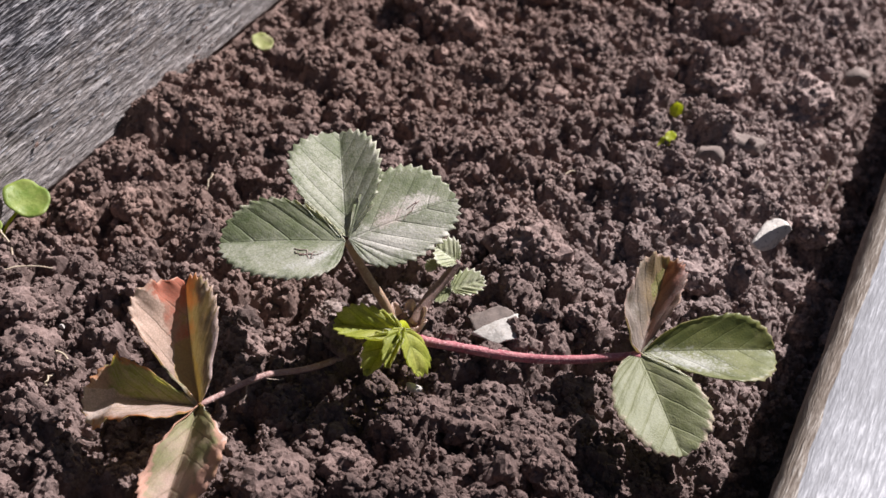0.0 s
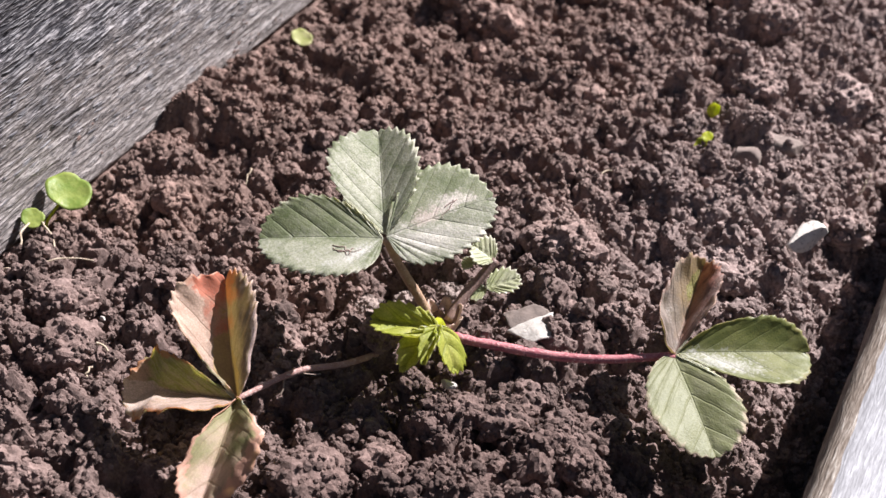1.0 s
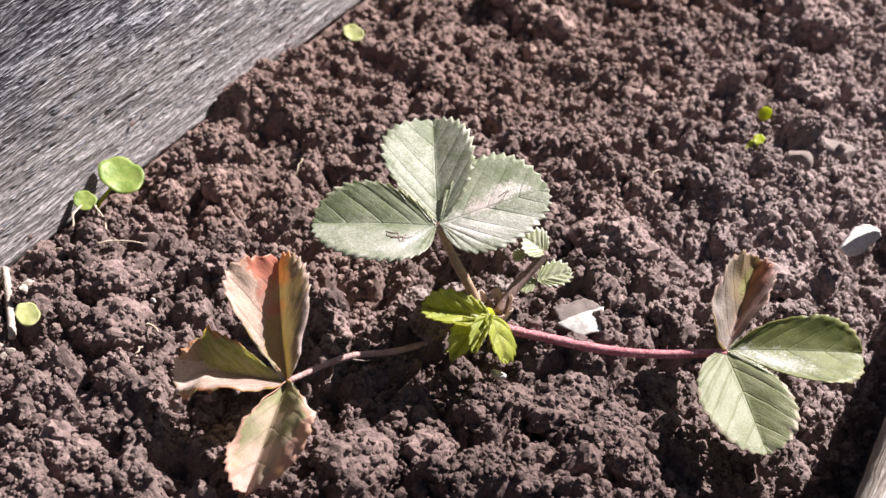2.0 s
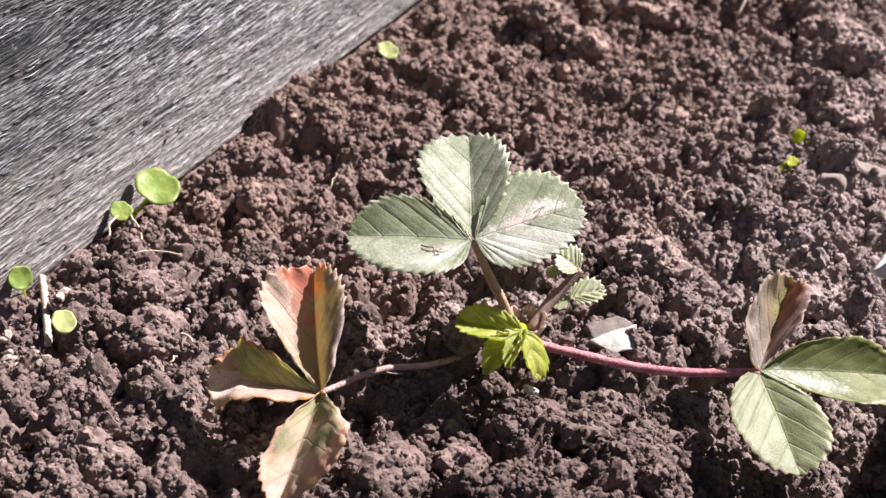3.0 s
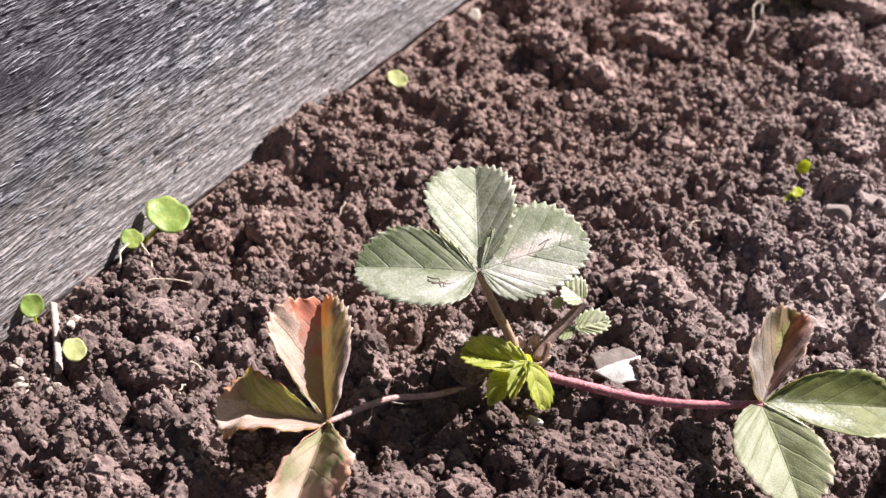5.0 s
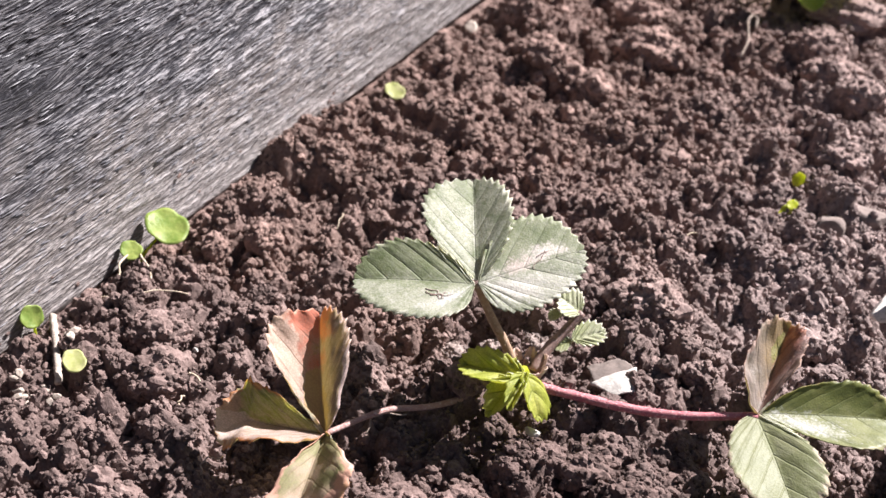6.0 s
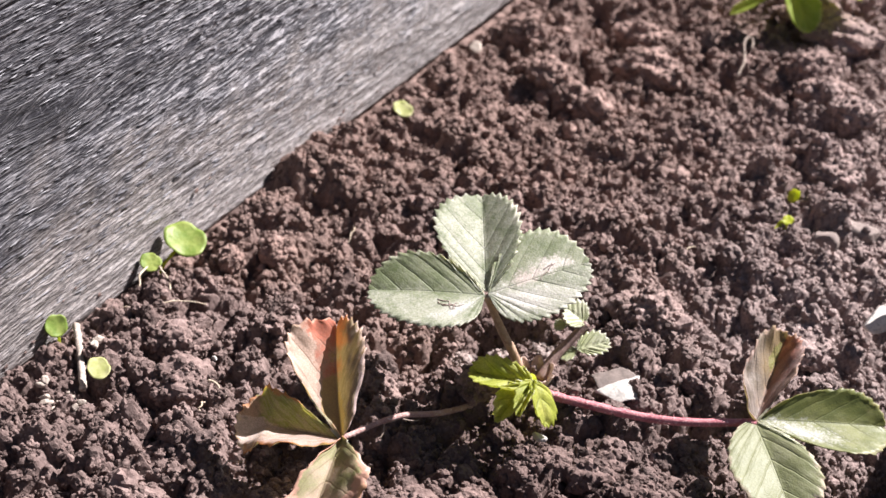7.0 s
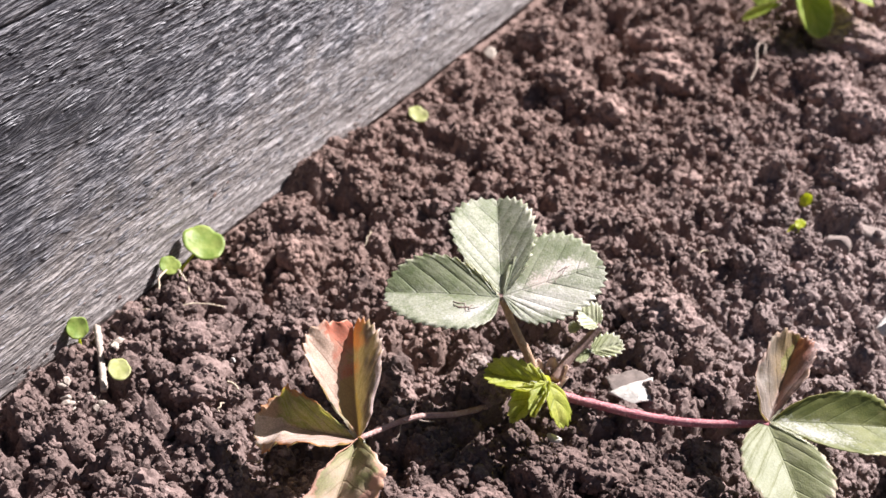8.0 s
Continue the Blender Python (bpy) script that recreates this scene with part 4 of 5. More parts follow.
crown_pts = [(-0.006, 0.031, -0.006), (-0.006, 0.031, 0.001), (-0.0065, 0.0305, 0.0035)]
stalk("crown", plant, crown_pts, 0.0050, 0.0022, STALK_DULL, "brown scaly crown", n=10, sides=14, rough=0.16, seed=3, hairs=60)
for k in range(7):
    a = k * 0.93
    d = Vector((math.cos(a), math.sin(a), 0))
    b = Vector((-0.006, 0.031, 0.001)) + d * 0.0035
    leaflet("crown_scale", plant, b, b + d * 0.0035 + Vector((0, 0, 0.0085)), Vector((0, 0, 1)) - d * 2, 0.0045, STIPULE, teeth=3, tooth=0.03, fold=(25, 25), nk=4, seed=k)

C_HUB = Vector((-0.0230, 0.0220, 0.0398))
st = stalk("petiole", plant, [(-0.0095, 0.0288, 0.003), (-0.0125, 0.0285, 0.012), (-0.0178, 0.0245, 0.027), C_HUB + Vector((0.0004, 0.0004, -0.0006))], 0.0019, 0.0012, STALK, "brownish hairy leaf stalk", n=30, seed=5, hairs=160)
leaflet("leaflet", st, (-0.023, 0.021, 0.0402), (-0.0572, 0.0043, 0.0405), (-0.05, 0.0, 1), (0.0315, 0.0281), LEAF_CAKED, "dusty grey-green toothed leaflet", fold=(-4, 30), curl=(0, 4), droop=-0.08, seed=1, quilt=0.00022, teeth=17, tooth=0.042, taper=(-0.18, 0.31), scratches=((-0.28, 0.66, -0.40, 0.52), (-0.36, 0.64, -0.50, 0.47), (-0.44, 0.60, -0.35, 0.46), (-0.31, 0.55, -0.46, 0.51)))
leaflet("leaflet", st, (-0.0238, 0.0236, 0.04), (-0.0461, 0.0576, 0.051), (0.12, -0.2, 1), (0.0349, 0.0281), LEAF_DUSTY, "dusty grey-green toothed leaflet", fold=(12, 32), droop=-0.05, seed=2, quilt=0.00022, teeth=16, tooth=0.045, taper=(0.36, 0.13))
leaflet("leaflet", st, (-0.0222, 0.0226, 0.0402), (-0.0003, 0.0506, 0.0469), (-0.02, -0.02, 1), (0.0352, 0.0265), LEAF_SCARRED, "dusty grey-green toothed leaflet with a pale scar", fold=(23, -24), droop=-0.04, seed=3, quilt=0.00022, teeth=17, tooth=0.042, taper=(0.27, -0.2), scratches=((-0.26, 0.81, 0.14, 0.75), (-0.16, 0.77, -0.30, 0.80)))

L_HUB = Vector((-0.0403, -0.0349, 0.011))
sl = stalk("petiole", plant, [(-0.010, 0.028, -0.001), (-0.0225, 0.0015, 0.0035), (-0.0332, -0.0135, 0.0072), L_HUB], 0.0011, 0.0009, STALK_DULL, "dull brown trailing leaf stalk", n=30, seed=6, hairs=90)
leaflet("leaflet", sl, L_HUB, (-0.0622, -0.0114, 0.0261), (0.16, 0.05, 0.95), (0.0359, 0.0261), LEAF_RED, "withering leaflet, red at the tip with a tan patch", fold=(18, 74), curl=(6, -15), droop=0.34, seed=4, wave=0.04, quilt=0.00012, first=0.5, tooth=0.045, taper=(0.88, 0.36), crumple=0.06)
leaflet("leaflet", sl, L_HUB, (-0.0712, -0.047, 0.0103), (0.05, -0.12, 1), (0.0319, 0.0232), LEAF_BROWN, "bronze-green leaflet with a dried tip", fold=(28, 68), curl=(8, -6), droop=0.05, seed=5, wave=0.06, tip_curl=0.12, quilt=0.00012, first=0.4, tooth=0.03, taper=(0.17, 0.59), crumple=0.09, open_tip=1.05)
leaflet("leaflet", sl, L_HUB, (-0.0262, -0.0742, 0.0097), (0.1, 0.15, 1), (0.0453, 0.0186), LEAF_FADED, "faded pinkish green leaflet with withered edges", fold=(58, 12), curl=(-4, 4), droop=-0.05, seed=6, wave=0.12, quilt=0.00015, first=0.5, tooth=0.03, taper=(0.55, 0.72), crumple=0.07)

R_HUB = Vector((0.0667, 0.0494, 0.0100))
sr = stalk("petiole", plant, [(-0.003, 0.0275, 0.004), (0.0034, 0.0256, 0.0062), (0.0307, 0.0338, 0.0055), (0.0474, 0.0392, 0.0075), R_HUB], 0.0018, 0.0013, RUNNER, "pinkish red hairy leaf stalk", n=44, seed=7, hairs=260)
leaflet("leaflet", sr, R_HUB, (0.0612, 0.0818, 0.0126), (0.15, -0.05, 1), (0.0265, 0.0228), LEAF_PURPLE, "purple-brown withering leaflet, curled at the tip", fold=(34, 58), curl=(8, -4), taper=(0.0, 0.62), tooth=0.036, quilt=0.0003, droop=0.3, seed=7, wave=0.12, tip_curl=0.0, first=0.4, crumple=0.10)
leaflet("leaflet", sr, (0.0672, 0.0507, 0.0103), (0.1031, 0.0717, 0.0125), (-0.1, -0.10, 1), (0.0237, 0.0325), LEAF_OLIVE, "olive green leaflet with a pale shine", fold=(34, 4), curl=(8, 6), droop=-0.05, seed=8, wave=0.04, quilt=0.0002, taper=(0.46, 0.56), tooth=0.022, first=0.5, teeth=16, crumple=0.03)
leaflet("leaflet", sr, (0.0658, 0.0496, 0.0104), (0.0912, 0.0226, 0.0064), (0.05, -0.05, 1), (0.0273, 0.032), LEAF_GREEN, "pale green leaflet with a browned rim", fold=(26, 10), curl=(-6, 0), droop=-0.10, seed=9, wave=0.035, quilt=0.00022, taper=(0.57, 0.1), tooth=0.032, teeth=15, crumple=0.02)

# the unfolding young leaf in front of the crown
B = Vector((0.0000, 0.0135, 0.0195))
sb = stalk("petiole", plant, [(-0.005, 0.029, 0.003), (-0.004, 0.025, 0.010), (-0.002, 0.019, 0.0165), B], 0.0016, 0.0012, SPROUT, "short pale green stalk", n=16, seed=9)
YOUNG = "bright yellow-green crinkled young leaflet"
leaflet("leaflet", sb, B + Vector((0.0008, 0.0006, 0)), (-0.0186, 0.0072, 0.0185), (0.15, -0.30, 1), (0.0180, 0.0135), LEAF_YOUNG, YOUNG, teeth=10, tooth=0.06, fold=(24, 44), curl=(16, -8), quilt=0.0009, ribs=6, droop=0.08, seed=11, taper=0.02, wave=0.10)
leaflet("leaflet", sb, B + Vector((0.0010, 0.0014, 0.0002)), (0.0122, 0.0075, 0.0152), (0.25, -0.1, 1), (0.0165, 0.0150), LEAF_YOUNG, YOUNG, teeth=9, tooth=0.055, fold=(-10, 28), curl=(-24, 20), quilt=0.0007, ribs=5, droop=-0.42, seed=12, taper=0.1, wave=0.06)
leaflet("leaflet", sb, B + Vector((0.0010, -0.0010, 0.0008)), (-0.0028, -0.0030, 0.0165), (0.0, -0.05, 1), (0.0135, 0.0120), LEAF_YOUNG, "pale-rimmed folded young leaflet", teeth=9, tooth=0.08, fold=(36, 40), curl=(10, 10), quilt=0.0007, ribs=5, droop=-0.22, seed=13, taper=0.12, wave=0.12)
leaflet("leaflet", sb, B + Vector((0.0016, 0.0004, 0.0014)), (0.0036, -0.0005, 0.0195), (-0.2, -0.1, 1), 0.0085, LEAF_YOUNG, "small folded young leaflet", teeth=7, tooth=0.08, fold=(48, 44), quilt=0.0005, ribs=5, seed=14, taper=0.1, droop=-0.15, wave=0.1)

# the small leaf behind the crown
S_TOP = Vector((0.0016, 0.0529, 0.0183))
ss = stalk("petiole", plant, [(-0.0045, 0.0325, 0.004), (-0.0035, 0.040, 0.009), (-0.0008, 0.0475, 0.0138), S_TOP], 0.0021, 0.0014, STALK_DARK, "dark reddish brown stalk", n=18, seed=10, hairs=60)
leaflet("leaflet", ss, S_TOP + Vector((-0.0004, -0.0008, 0.0003)), (-0.0066, 0.0515, 0.0222), (0.12, -0.2, 1), 0.0122, LEAF_SMALL, "tiny pale green leaflet", teeth=8, tooth=0.075, fold=(14, 14), seed=16, quilt=0.0005, taper=0.08, first=0.02)
leaflet("leaflet", ss, (0.0022, 0.0458, 0.0118), (0.0104, 0.0535, 0.0140), (0.05, -0.2, 1), 0.0105, LEAF_SMALL, "tiny green leaflet with a jagged rim", teeth=8, tooth=0.10, fold=(12, 12), seed=17, quilt=0.0007, taper=0.1, first=0.02)
leaflet("leaflet", ss, (0.0020, 0.0462, 0.0112), (-0.0018, 0.0415, 0.0090), (0.1, -0.3, 0.9), 0.0065, LEAF_SMALL, "tiny pale leaflet", teeth=5, tooth=0.10, fold=(20, 20), seed=18, quilt=0.0004)
leaflet("leaflet", ss, (-0.0045, 0.0500, 0.0165), (-0.0085, 0.0480, 0.0150), (0.1, -0.3, 0.9), 0.0050, LEAF_SMALL, "tiny pale leaflet", teeth=5, tooth=0.10, fold=(20, 20), seed=19, quilt=0.0003)


# ---- second strawberry plant at the far end ----
plant_far = thing("strawberry_plant", (-0.030, 0.392, 0.0), "bright green strawberry plant with fresh young leaves", "plant")
F_TOP = Vector((-0.0333, 0.3381, 0.0360))
sf = stalk("petiole", plant_far, [(-0.030, 0.395, -0.004), (-0.031, 0.392, 0.015), F_TOP], 0.0018, 0.0012, STALK, "thin brown stalk", n=14, seed=20)
LEAF_FRESH = leaf_material("fresh_leaf", (0.24, 0.36, 0.03), (0.36, 0.46, 0.05), (0.46, 0.52, 0.12), margin=(0.58, 0.60, 0.22), margin_at=0.88, dust=0.1, glow=0.6, brown=0.05)
leaflet("leaflet", sf, F_TOP, (-0.0107, 0.3256, 0.0110), (0.15, -0.1, 1), 0.0225, LEAF_FRESH, "fresh green leaflet", fold=(14, 14), droop=-0.05, seed=21)
leaflet("leaflet", sf, F_TOP, (-0.0444, 0.3151, 0.0240), (-0.1, 0.0, 1), 0.0225, LEAF_FRESH, "fresh green leaflet", fold=(14, 14), droop=-0.05, seed=22)
leaflet("leaflet", sf, F_TOP, (0.0039, 0.3542, 0.0240), (0.1, 0, 1), 0.0225, LEAF_FRESH, "fresh green leaflet", fold=(14, 14), droop=-0.05, seed=23)
stalk("petiole", plant_far, [(-0.028, 0.388, -0.003), (-0.018, 0.374, 0.003), (-0.008, 0.360, 0.0045), (0.004, 0.357, 0.003)], 0.0011, 0.0008, RUNNER, "thin red stalk on the soil", n=18, seed=24)
leaflet("leaflet", sf, F_TOP + Vector((-0.004, -0.004, -0.018)), (-0.0532, 0.3268, 0.0070), (0, -0.2, 1), 0.009, LEAF_FRESH, "small fresh green leaflet", teeth=6, fold=(15, 15), seed=26)


# ---- seedlings ----
def seedling(at, leaves, mat, label):
    """A seedling: thin stem from the soil at the given place, round leaves given as (offset, radius, facing, stretch)."""
    ob = thing("seedling", at, label, "seedling", "weed seedlings in the bed")
    o = Vector(at)
    for j, (off, r, up, stretch) in enumerate(leaves):
        c = o + Vector(off)
        z = Vector(up).normalized()
        x = z.cross(Vector((0.3, 0.2, 1))).normalized()
        y = z.cross(x)
        root = c - y * r * 0.6 - z * 0.0006
        stm = stalk("stem", ob, [o + Vector((0, 0, -0.003)), o + Vector(off) * 0.35 + Vector((0, 0, 0.001)), root], 0.0006, 0.0005, SPROUT, n=10, sides=6, seed=j)
        V, F = [], []
        rings, seg = 7, 36
        for i in range(rings + 1):
            q = i / rings
            for k in range(seg):
                a = 2 * math.pi * k / seg
                notch = 1 - 0.16 * math.exp(-((a - math.pi * 1.5) / 0.28) ** 2) + 0.025 * math.sin(3 * a + j) + 0.015 * math.sin(7 * a)
                px, py = r * q * notch * math.cos(a) * stretch, r * q * notch * math.sin(a)
                pz = r * (0.12 * q * q - 0.02) + r * 0.05 * q ** 3 * math.sin(5 * a + j * 2) + r * 0.06 * q * q * math.sin(2 * a + j)
                V.append(c + x * px + y * py + z * pz - o)
        for i in range(rings):
            for k in range(seg):
                k2 = (k + 1) % seg
                F.append((i * seg + k, (i + 1) * seg + k, (i + 1) * seg + k2, i * seg + k2))
        lf = mesh_object("leaf", V, F, mat, stm)
        bm = bmesh.new()
        bm.from_mesh(lf.data)
        bmesh.ops.remove_doubles(bm, verts=bm.verts, dist=1e-6)
        bmesh.ops.recalc_face_normals(bm, faces=bm.faces)
        if sum((f.normal * f.calc_area() for f in bm.faces), Vector()).dot(z) < 0:
            bmesh.ops.reverse_faces(bm, faces=bm.faces)
        bm.to_mesh(lf.data)
        bm.free()
        sol = lf.modifiers.new("thickness", "SOLIDIFY")
        sol.thickness, sol.offset = 0.00035, -1
    return ob


seedling((-0.1540, 0.0060, -0.003), [((0.0050, 0.0118, 0.0125), 0.0071, (0.3, -0.25, 1), 1.2), ((0.0008, -0.0030, 0.0090), 0.0038, (0.3, -0.35, 1), 1.1)], SEEDLING, "round-leaved green seedling beside the timber board")
seedling((-0.1550, -0.0430, -0.004), [((-0.0005, 0.0, 0.0102), 0.0042, (0.85, -0.3, 0.6), 0.95)], SEEDLING, "single round green seed leaf against the timber board")
seedling((-0.1280, -0.0465, 0.0), [((0.0034, -0.0074, 0.0108), 0.0037, (0.1, -0.25, 1), 1.25)], YELLOW, "yellow-green seedling beside a dry stick")
seedling((0.0340, 0.1680, -0.0010), [((-0.0004, -0.0024, 0.0050), 0.0046, (0.45, -0.6, 0.6), 0.55), ((0.0008, 0.0016, 0.0084), 0.0025, (0.2, -0.4, 0.9), 0.8)], SPROUT, "tiny bright yellow-green sprout in the soil")
seedling((0.0296, 0.1915, -0.0010), [((0.0006, -0.0010, 0.0066), 0.0030, (0.3, -0.8, 0.45), 0.8)], SPROUT, "tiny bright yellow-green sprout in the soil")
seedling((-0.1370, 0.1520, -0.001), [((0.0010, -0.0040, 0.0085), 0.0038, (0.2, -0.4, 1), 1.3)], YELLOW, "small yellowish seed leaf by the timber board")


# ---- stones, husk and dry bits ----
def stone(name, at, r, stretch, seed, mat, label, cut=0.5, turn=0.0):
    bm = bmesh.new()
    bmesh.ops.create_icosphere(bm, subdivisions=4, radius=1)
    rng = random.Random(seed)
    planes = []
    for _ in range(9):
        d = Vector((rng.gauss(0, 1), rng.gauss(0, 1), rng.gauss(0, 1))).normalized()
        planes.append((d, rng.uniform(cut, 0.92)))
    c, s = math.cos(turn), math.sin(turn)
    for v in bm.verts:
        p = v.co.copy()
        for d, h in planes:
            over = p.dot(d) - h
            if over > 0:
                p -= d * over * 0.985
        p *= 1 + 0.05 * noise.noise(p * 2.5 + Vector((seed, 0, 0))) + 0.02 * noise.noise(p * 8)
        p = Vector((p.x * stretch[0], p.y * stretch[1], p.z * stretch[2])) * r
        v.co = Vector((p.x * c - p.y * s, p.x * s + p.y * c, p.z))
    me = bpy.data.meshes.new(name)
    bm.to_mesh(me)
    bm.free()
    me.polygons.foreach_set("use_smooth", [True] * len(me.polygons))
    me.materials.append(mat)
    ob = new(name, me)
    ob.location = at
    return tagged(ob, label, "stone")


stone("pebble", (0.0850, 0.1325, 0.0060), 0.0080, (1.1, 0.85, 0.75), 9, STONE, "pale angular pebble half sunk in the soil", cut=0.3, turn=0.5)
stone("pebble", (-0.1445, 0.2260, 0.0010), 0.0042, (1.2, 0.8, 0.7), 6, BARK, "small pale pebble by the timber board", turn=2.2)
stone("stone", (0.0605, 0.1840, 0.0040), 0.0075, (1.1, 0.8, 0.7), 8, STONE_BROWN, "brown angular stone with a pale chipped edge", turn=0.4)
stone("stone", (0.0500, 0.1690, 0.0032), 0.0075, (1.1, 0.9, 0.65), 11, STONE_BROWN, "brown angular stone in the soil", cut=0.45, turn=1.0)
stone("pebble", (-0.1026, -0.0221, 0.0030), 0.0010, (1.2, 0.9, 0.8), 12, PAPER, "tiny white grain on the soil")
stone("pebble", (0.0880, 0.2580, 0.0015), 0.0060, (1.3, 0.7, 0.7), 15, STONE_BROWN, "brown pebble by the edging board", turn=0.9)
stone("pebble", (0.0085, 0.0085, 0.0035), 0.0022, (1.3, 0.8, 0.6), 16, PAPER, "tiny white chip under the young leaf")
stone("pebble", (-0.0262, 0.0090, 0.0050), 0.0024, (0.8, 0.9, 1.2), 18, CRUMB, "small soil-brown stone standing in the soil")


def husk(name, at, corners, bend, mat, label, seed, category="husk"):
    """A thin dry flake: a bent four-cornered sheet with a ragged rim and real thickness."""
    n = 16
    a, b, c, d = [Vector(p) for p in corners]
    V, F = [], []
    for i in range(n + 1):
        u = i / n
        for j in range(n + 1):
            w = j / n
            e1 = 0.06 * noise.noise(Vector((w * 6, seed, 0))) * (1 if i in (0, n) else 0)
            e2 = 0.06 * noise.noise(Vector((u * 6, seed + 3, 0))) * (1 if j in (0, n) else 0)
            uu, ww = u + (e1 if i == 0 else -abs(e1)), w + (e2 if j == 0 else -abs(e2))
            p = a.lerp(b, uu).lerp(d.lerp(c, uu), ww)
            p.z += bend * math.sin(math.pi * ww) + 0.0004 * noise.noise(p * 400)
            V.append(p - Vector(at))
    for i in range(n):
        for j in range(n):
            q = i * (n + 1) + j
            F.append((q, q + n + 1, q + n + 2, q + 1))
    ob = mesh_object(name, V, F, mat)
    ob.location = at
    sol = ob.modifiers.new("thickness", "SOLIDIFY")
    sol.thickness, sol.offset = 0.0005, -1
    return tagged(ob, label, category)


husk("dry_flake", (0.020, 0.046, 0.003), [(0.0140, 0.0370, 0.0052), (0.0240, 0.0362, 0.0056), (0.0285, 0.0412, 0.0060), (0.0242, 0.0515, 0.0066)], 0.0008, PAPER, "white papery dry flake lying on the soil", 3, "flake")
husk("dry_flake", (0.014, 0.052, 0.003), [(0.0150, 0.0385, 0.0042), (0.0238, 0.0520, 0.0050), (0.0160, 0.0545, 0.0040), (0.0088, 0.0452, 0.0036)], 0.0010, PAPER_DARK, "dirty brown dry flake beside the white one", 5, "flake")


def strand(name, points, r0, r1, mat, label, seed, category="straw", sides=6):
    o = Vector(points[0])
    rng = random.Random(seed * 7 + 1)
    fine = spline(points, 7)
    wig = 0.0 if category == "stick" else 0.0007
    fine = [p + Vector((rng.uniform(-wig, wig), rng.uniform(-wig, wig), rng.uniform(-wig, wig) * 0.6)) for p in fine]
    k = 1.0 if category == "stick" else 0.7
    V, F = tube(fine, r0 * k, r1 * k, n=28, sides=sides, rough=0.18, seed=seed)
    ob = mesh_object(name, [v - o for v in V], F, mat)
    ob.location = o
    return tagged(ob, label, category)


strand("dry_stick", [(-0.1512, -0.0378, 0.0050), (-0.1395, -0.0480, 0.0050), (-0.1277, -0.0592, 0.0035)], 0.0013, 0.0012, BARK, "short pale dry stick lying on the soil", 1, "stick", 9)
strand("straw", [(-0.1060, 0.0668, 0.0040), (-0.1048, 0.0642, 0.0050), (-0.1030, 0.0590, 0.0030)], 0.0005, 0.0003, DRY, "short piece of dry straw", 2)
strand("straw", [(-0.0972, -0.0315, 0.0040), (-0.0930, -0.0335, 0.0048), (-0.0869, -0.0348, 0.0030)], 0.0007, 0.0003, DRY, "short piece of dry straw", 3)
strand("straw", [(-0.0882, -0.0480, 0.0020), (-0.0905, -0.0440, 0.0045), (-0.0911, -0.0412, 0.0040)], 0.0005, 0.0004, DRY, "short curled dry straw", 4)
strand("straw", [(-0.0660, -0.0640, 0.0020), (-0.0672, -0.0590, 0.0050), (-0.0640, -0.0550, 0.0040)], 0.0004, 0.0003, DRY_DARK, "thin curled dry root", 5)
strand("root_fibre", [(-0.1480, -0.0220, 0.0030), (-0.1440, -0.0215, 0.0055), (-0.1400, -0.0195, 0.0050), (-0.1380, -0.0160, 0.0035)], 0.0006, 0.0004, DRY, "pale dry root fibre on the soil", 6, "root")
strand("root_fibre", [(-0.1440, -0.0190, 0.0030), (-0.1360, -0.0130, 0.0055), (-0.1310, -0.0070, 0.0048), (-0.1230, -0.0020, 0.0030)], 0.0005, 0.0003, DRY, "pale dry root fibre on the soil", 14, "root")
strand("root_fibre", [(-0.1545, 0.0050, 0.0030), (-0.1510, -0.0035, 0.0060), (-0.1490, -0.0090, 0.0045), (-0.1478, -0.0130, 0.0030)], 0.0006, 0.0004, DRY, "thin pale root below the seedling", 7, "root")
strand("root_fibre", [(-0.1530, 0.0045, 0.0030), (-0.1480, 0.0020, 0.0060), (-0.1430, 0.0000, 0.0050), (-0.1350, -0.0070, 0.0030)], 0.0006, 0.0004, DRY, "thin pale root below the seedling", 8, "root")
strand("straw", [(0.0055, 0.1270, 0.0045), (0.0100, 0.1320, 0.0055), (0.0150, 0.1365, 0.0035)], 0.0005, 0.0004, DRY, "short pale dry twig", 9)
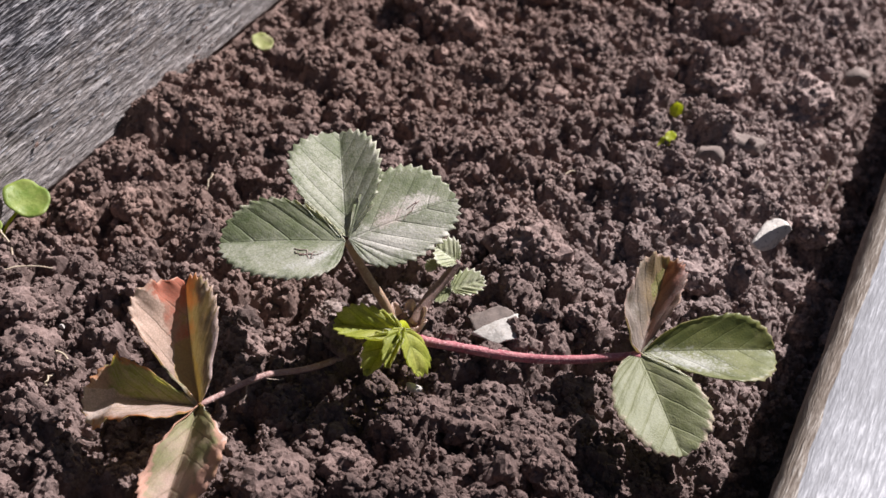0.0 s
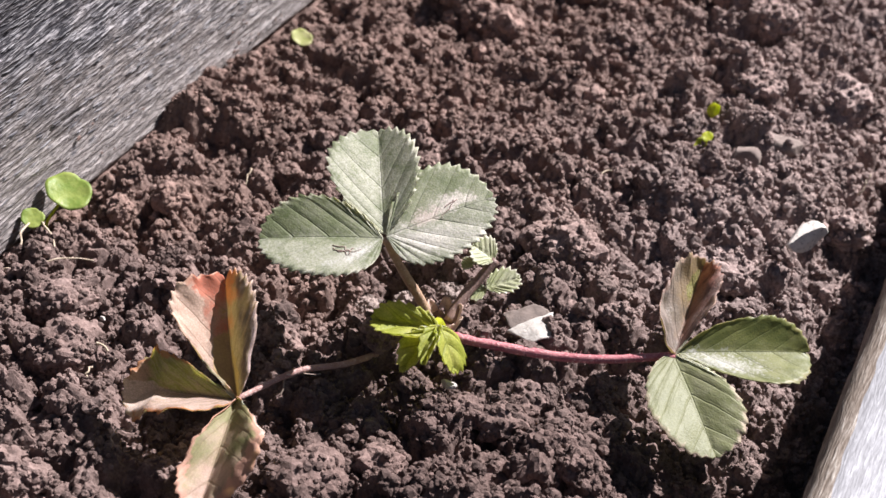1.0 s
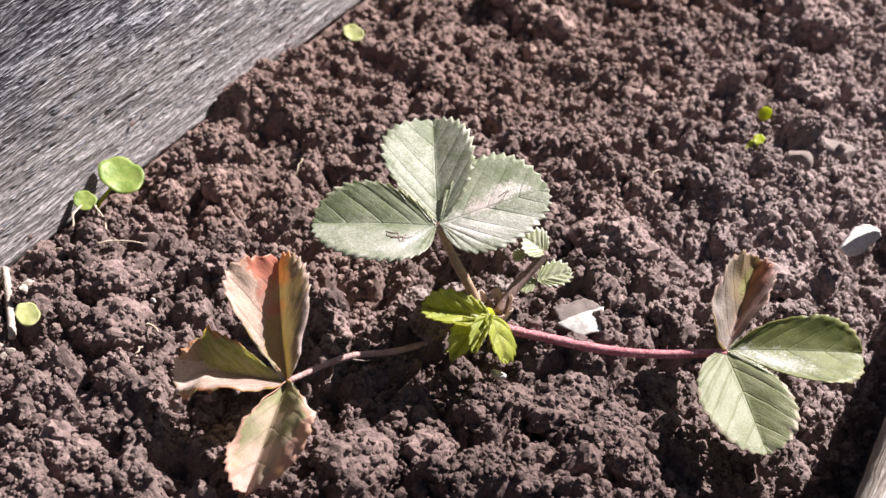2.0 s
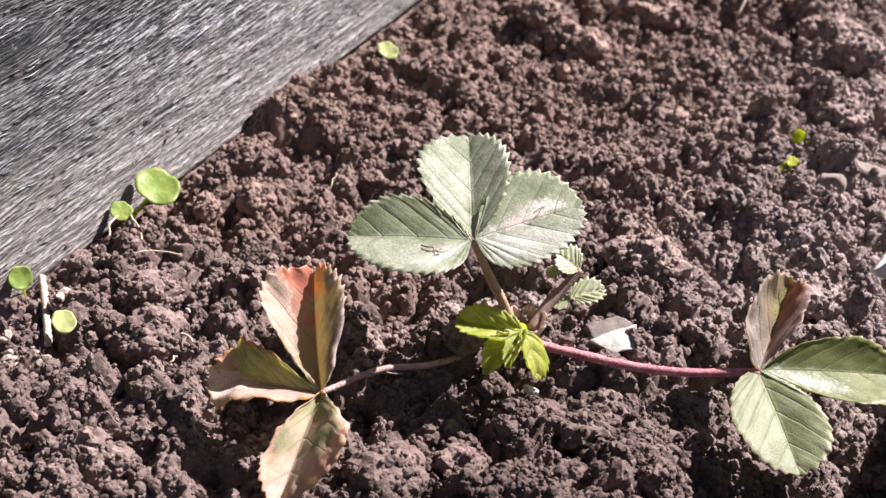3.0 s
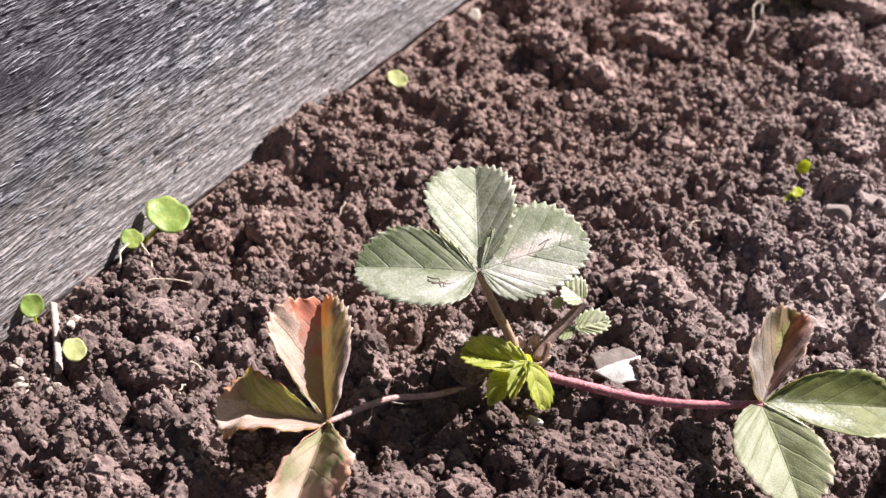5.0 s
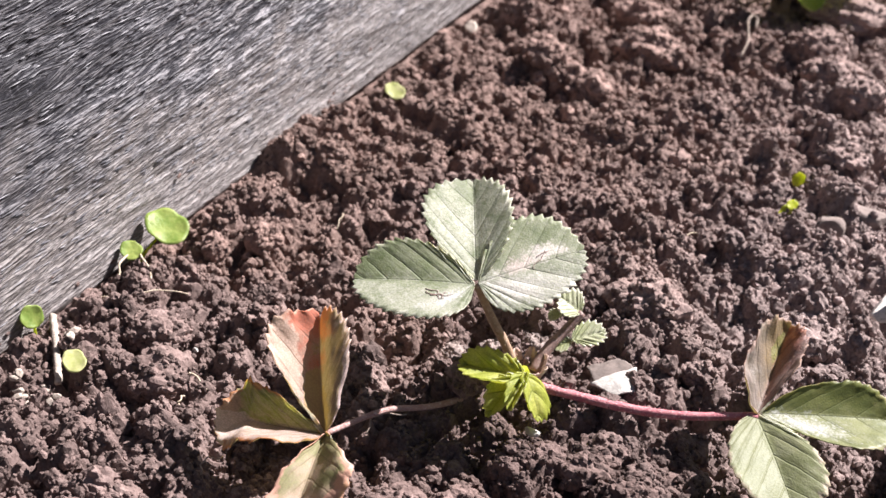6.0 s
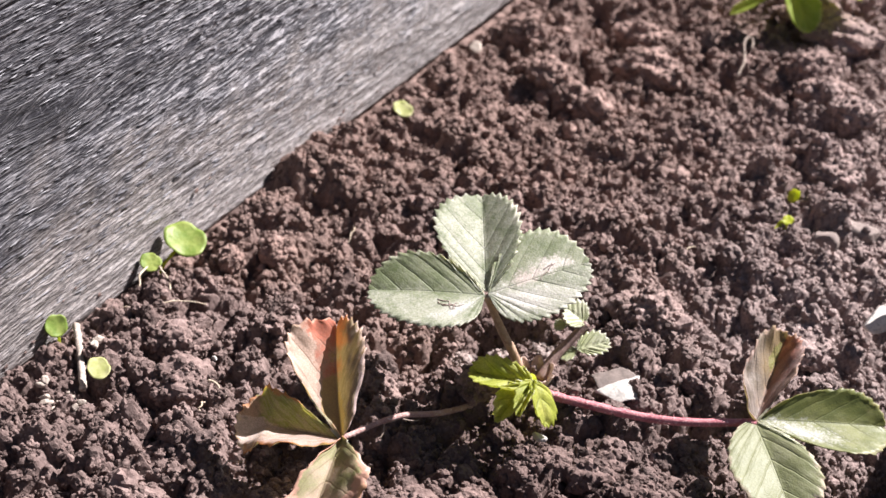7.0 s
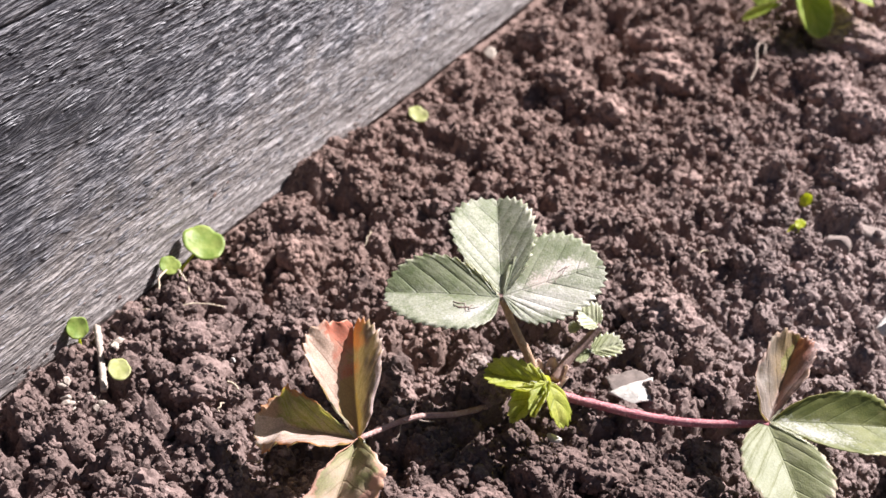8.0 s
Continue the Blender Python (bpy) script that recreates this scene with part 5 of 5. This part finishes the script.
strand("straw", [(-0.0270, 0.2720, 0.0040), (-0.0305, 0.2890, 0.0085), (-0.0350, 0.3020, 0.0090), (-0.0320, 0.3050, 0.0085), (-0.0295, 0.2970, 0.0070)], 0.0008, 0.0006, DRY_DARK, "bent dry stalk sticking out of the soil", 10)
strand("root_fibre", [(-0.0352, -0.0205, 0.0020), (-0.0345, -0.0160, 0.0060), (-0.0310, -0.0120, 0.0062), (-0.0270, -0.0095, 0.0050)], 0.0004, 0.0003, DRY_DARK, "thin grey root by the leaf stalk", 11, "root")
strand("straw", [(0.0945, 0.1720, 0.0020), (0.0955, 0.1745, 0.0060), (0.0962, 0.1770, 0.0080)], 0.0005, 0.0003, DRY, "short dry straw standing in the soil", 12)
strand("root_fibre", [(-0.1275, -0.0205, 0.0040), (-0.1210, -0.0180, 0.0052), (-0.1150, -0.0185, 0.0040)], 0.0004, 0.0003, DRY, "short pale root fibre", 13, "root")
for k in range(22):
    a = random.Random(k).uniform(0, 6.28)
    x, y = (-0.1305 + 0.0042 * math.cos(a) * (k % 3), -0.0665 + 0.0032 * math.sin(a) * (k % 4) * 0.6) if k % 4 else (-0.1365 + 0.002 * math.cos(a), -0.0440 + 0.002 * math.sin(a))
    stone("chip", (x, y, float(soil_height(np.array([x]), np.array([y]))[0]) + 0.0018), 0.0009 + 0.0004 * (k % 3), (1.3, 0.8, 0.6), 30 + k, BARK, "pale crumb of lime at the end of the stick", turn=a)

# dried soil splashed on the foot of the tall board
rng = np.random.default_rng(77)
sv, sf_, base_i = [], [], 0
for k in range(36):
    yy = rng.uniform(-0.09, 0.20)
    zz = 0.002 + 0.018 * rng.uniform() ** 2.2
    r = 0.0004 * 2.4 ** (rng.uniform() ** 2)
    pts = tiny[k % len(tiny)] * np.array([0.35, 1.3, 1.0]) * r + np.array([BOARD_X + 0.0003, yy, zz])
    sv.append(pts)
    sf_.append(tiny_f + base_i)
    base_i += len(pts)
crumb_object("soil_splashes", [(np.concatenate(sv), np.concatenate(sf_))], "dried soil crumbs stuck to the foot of the timber board", SOIL)
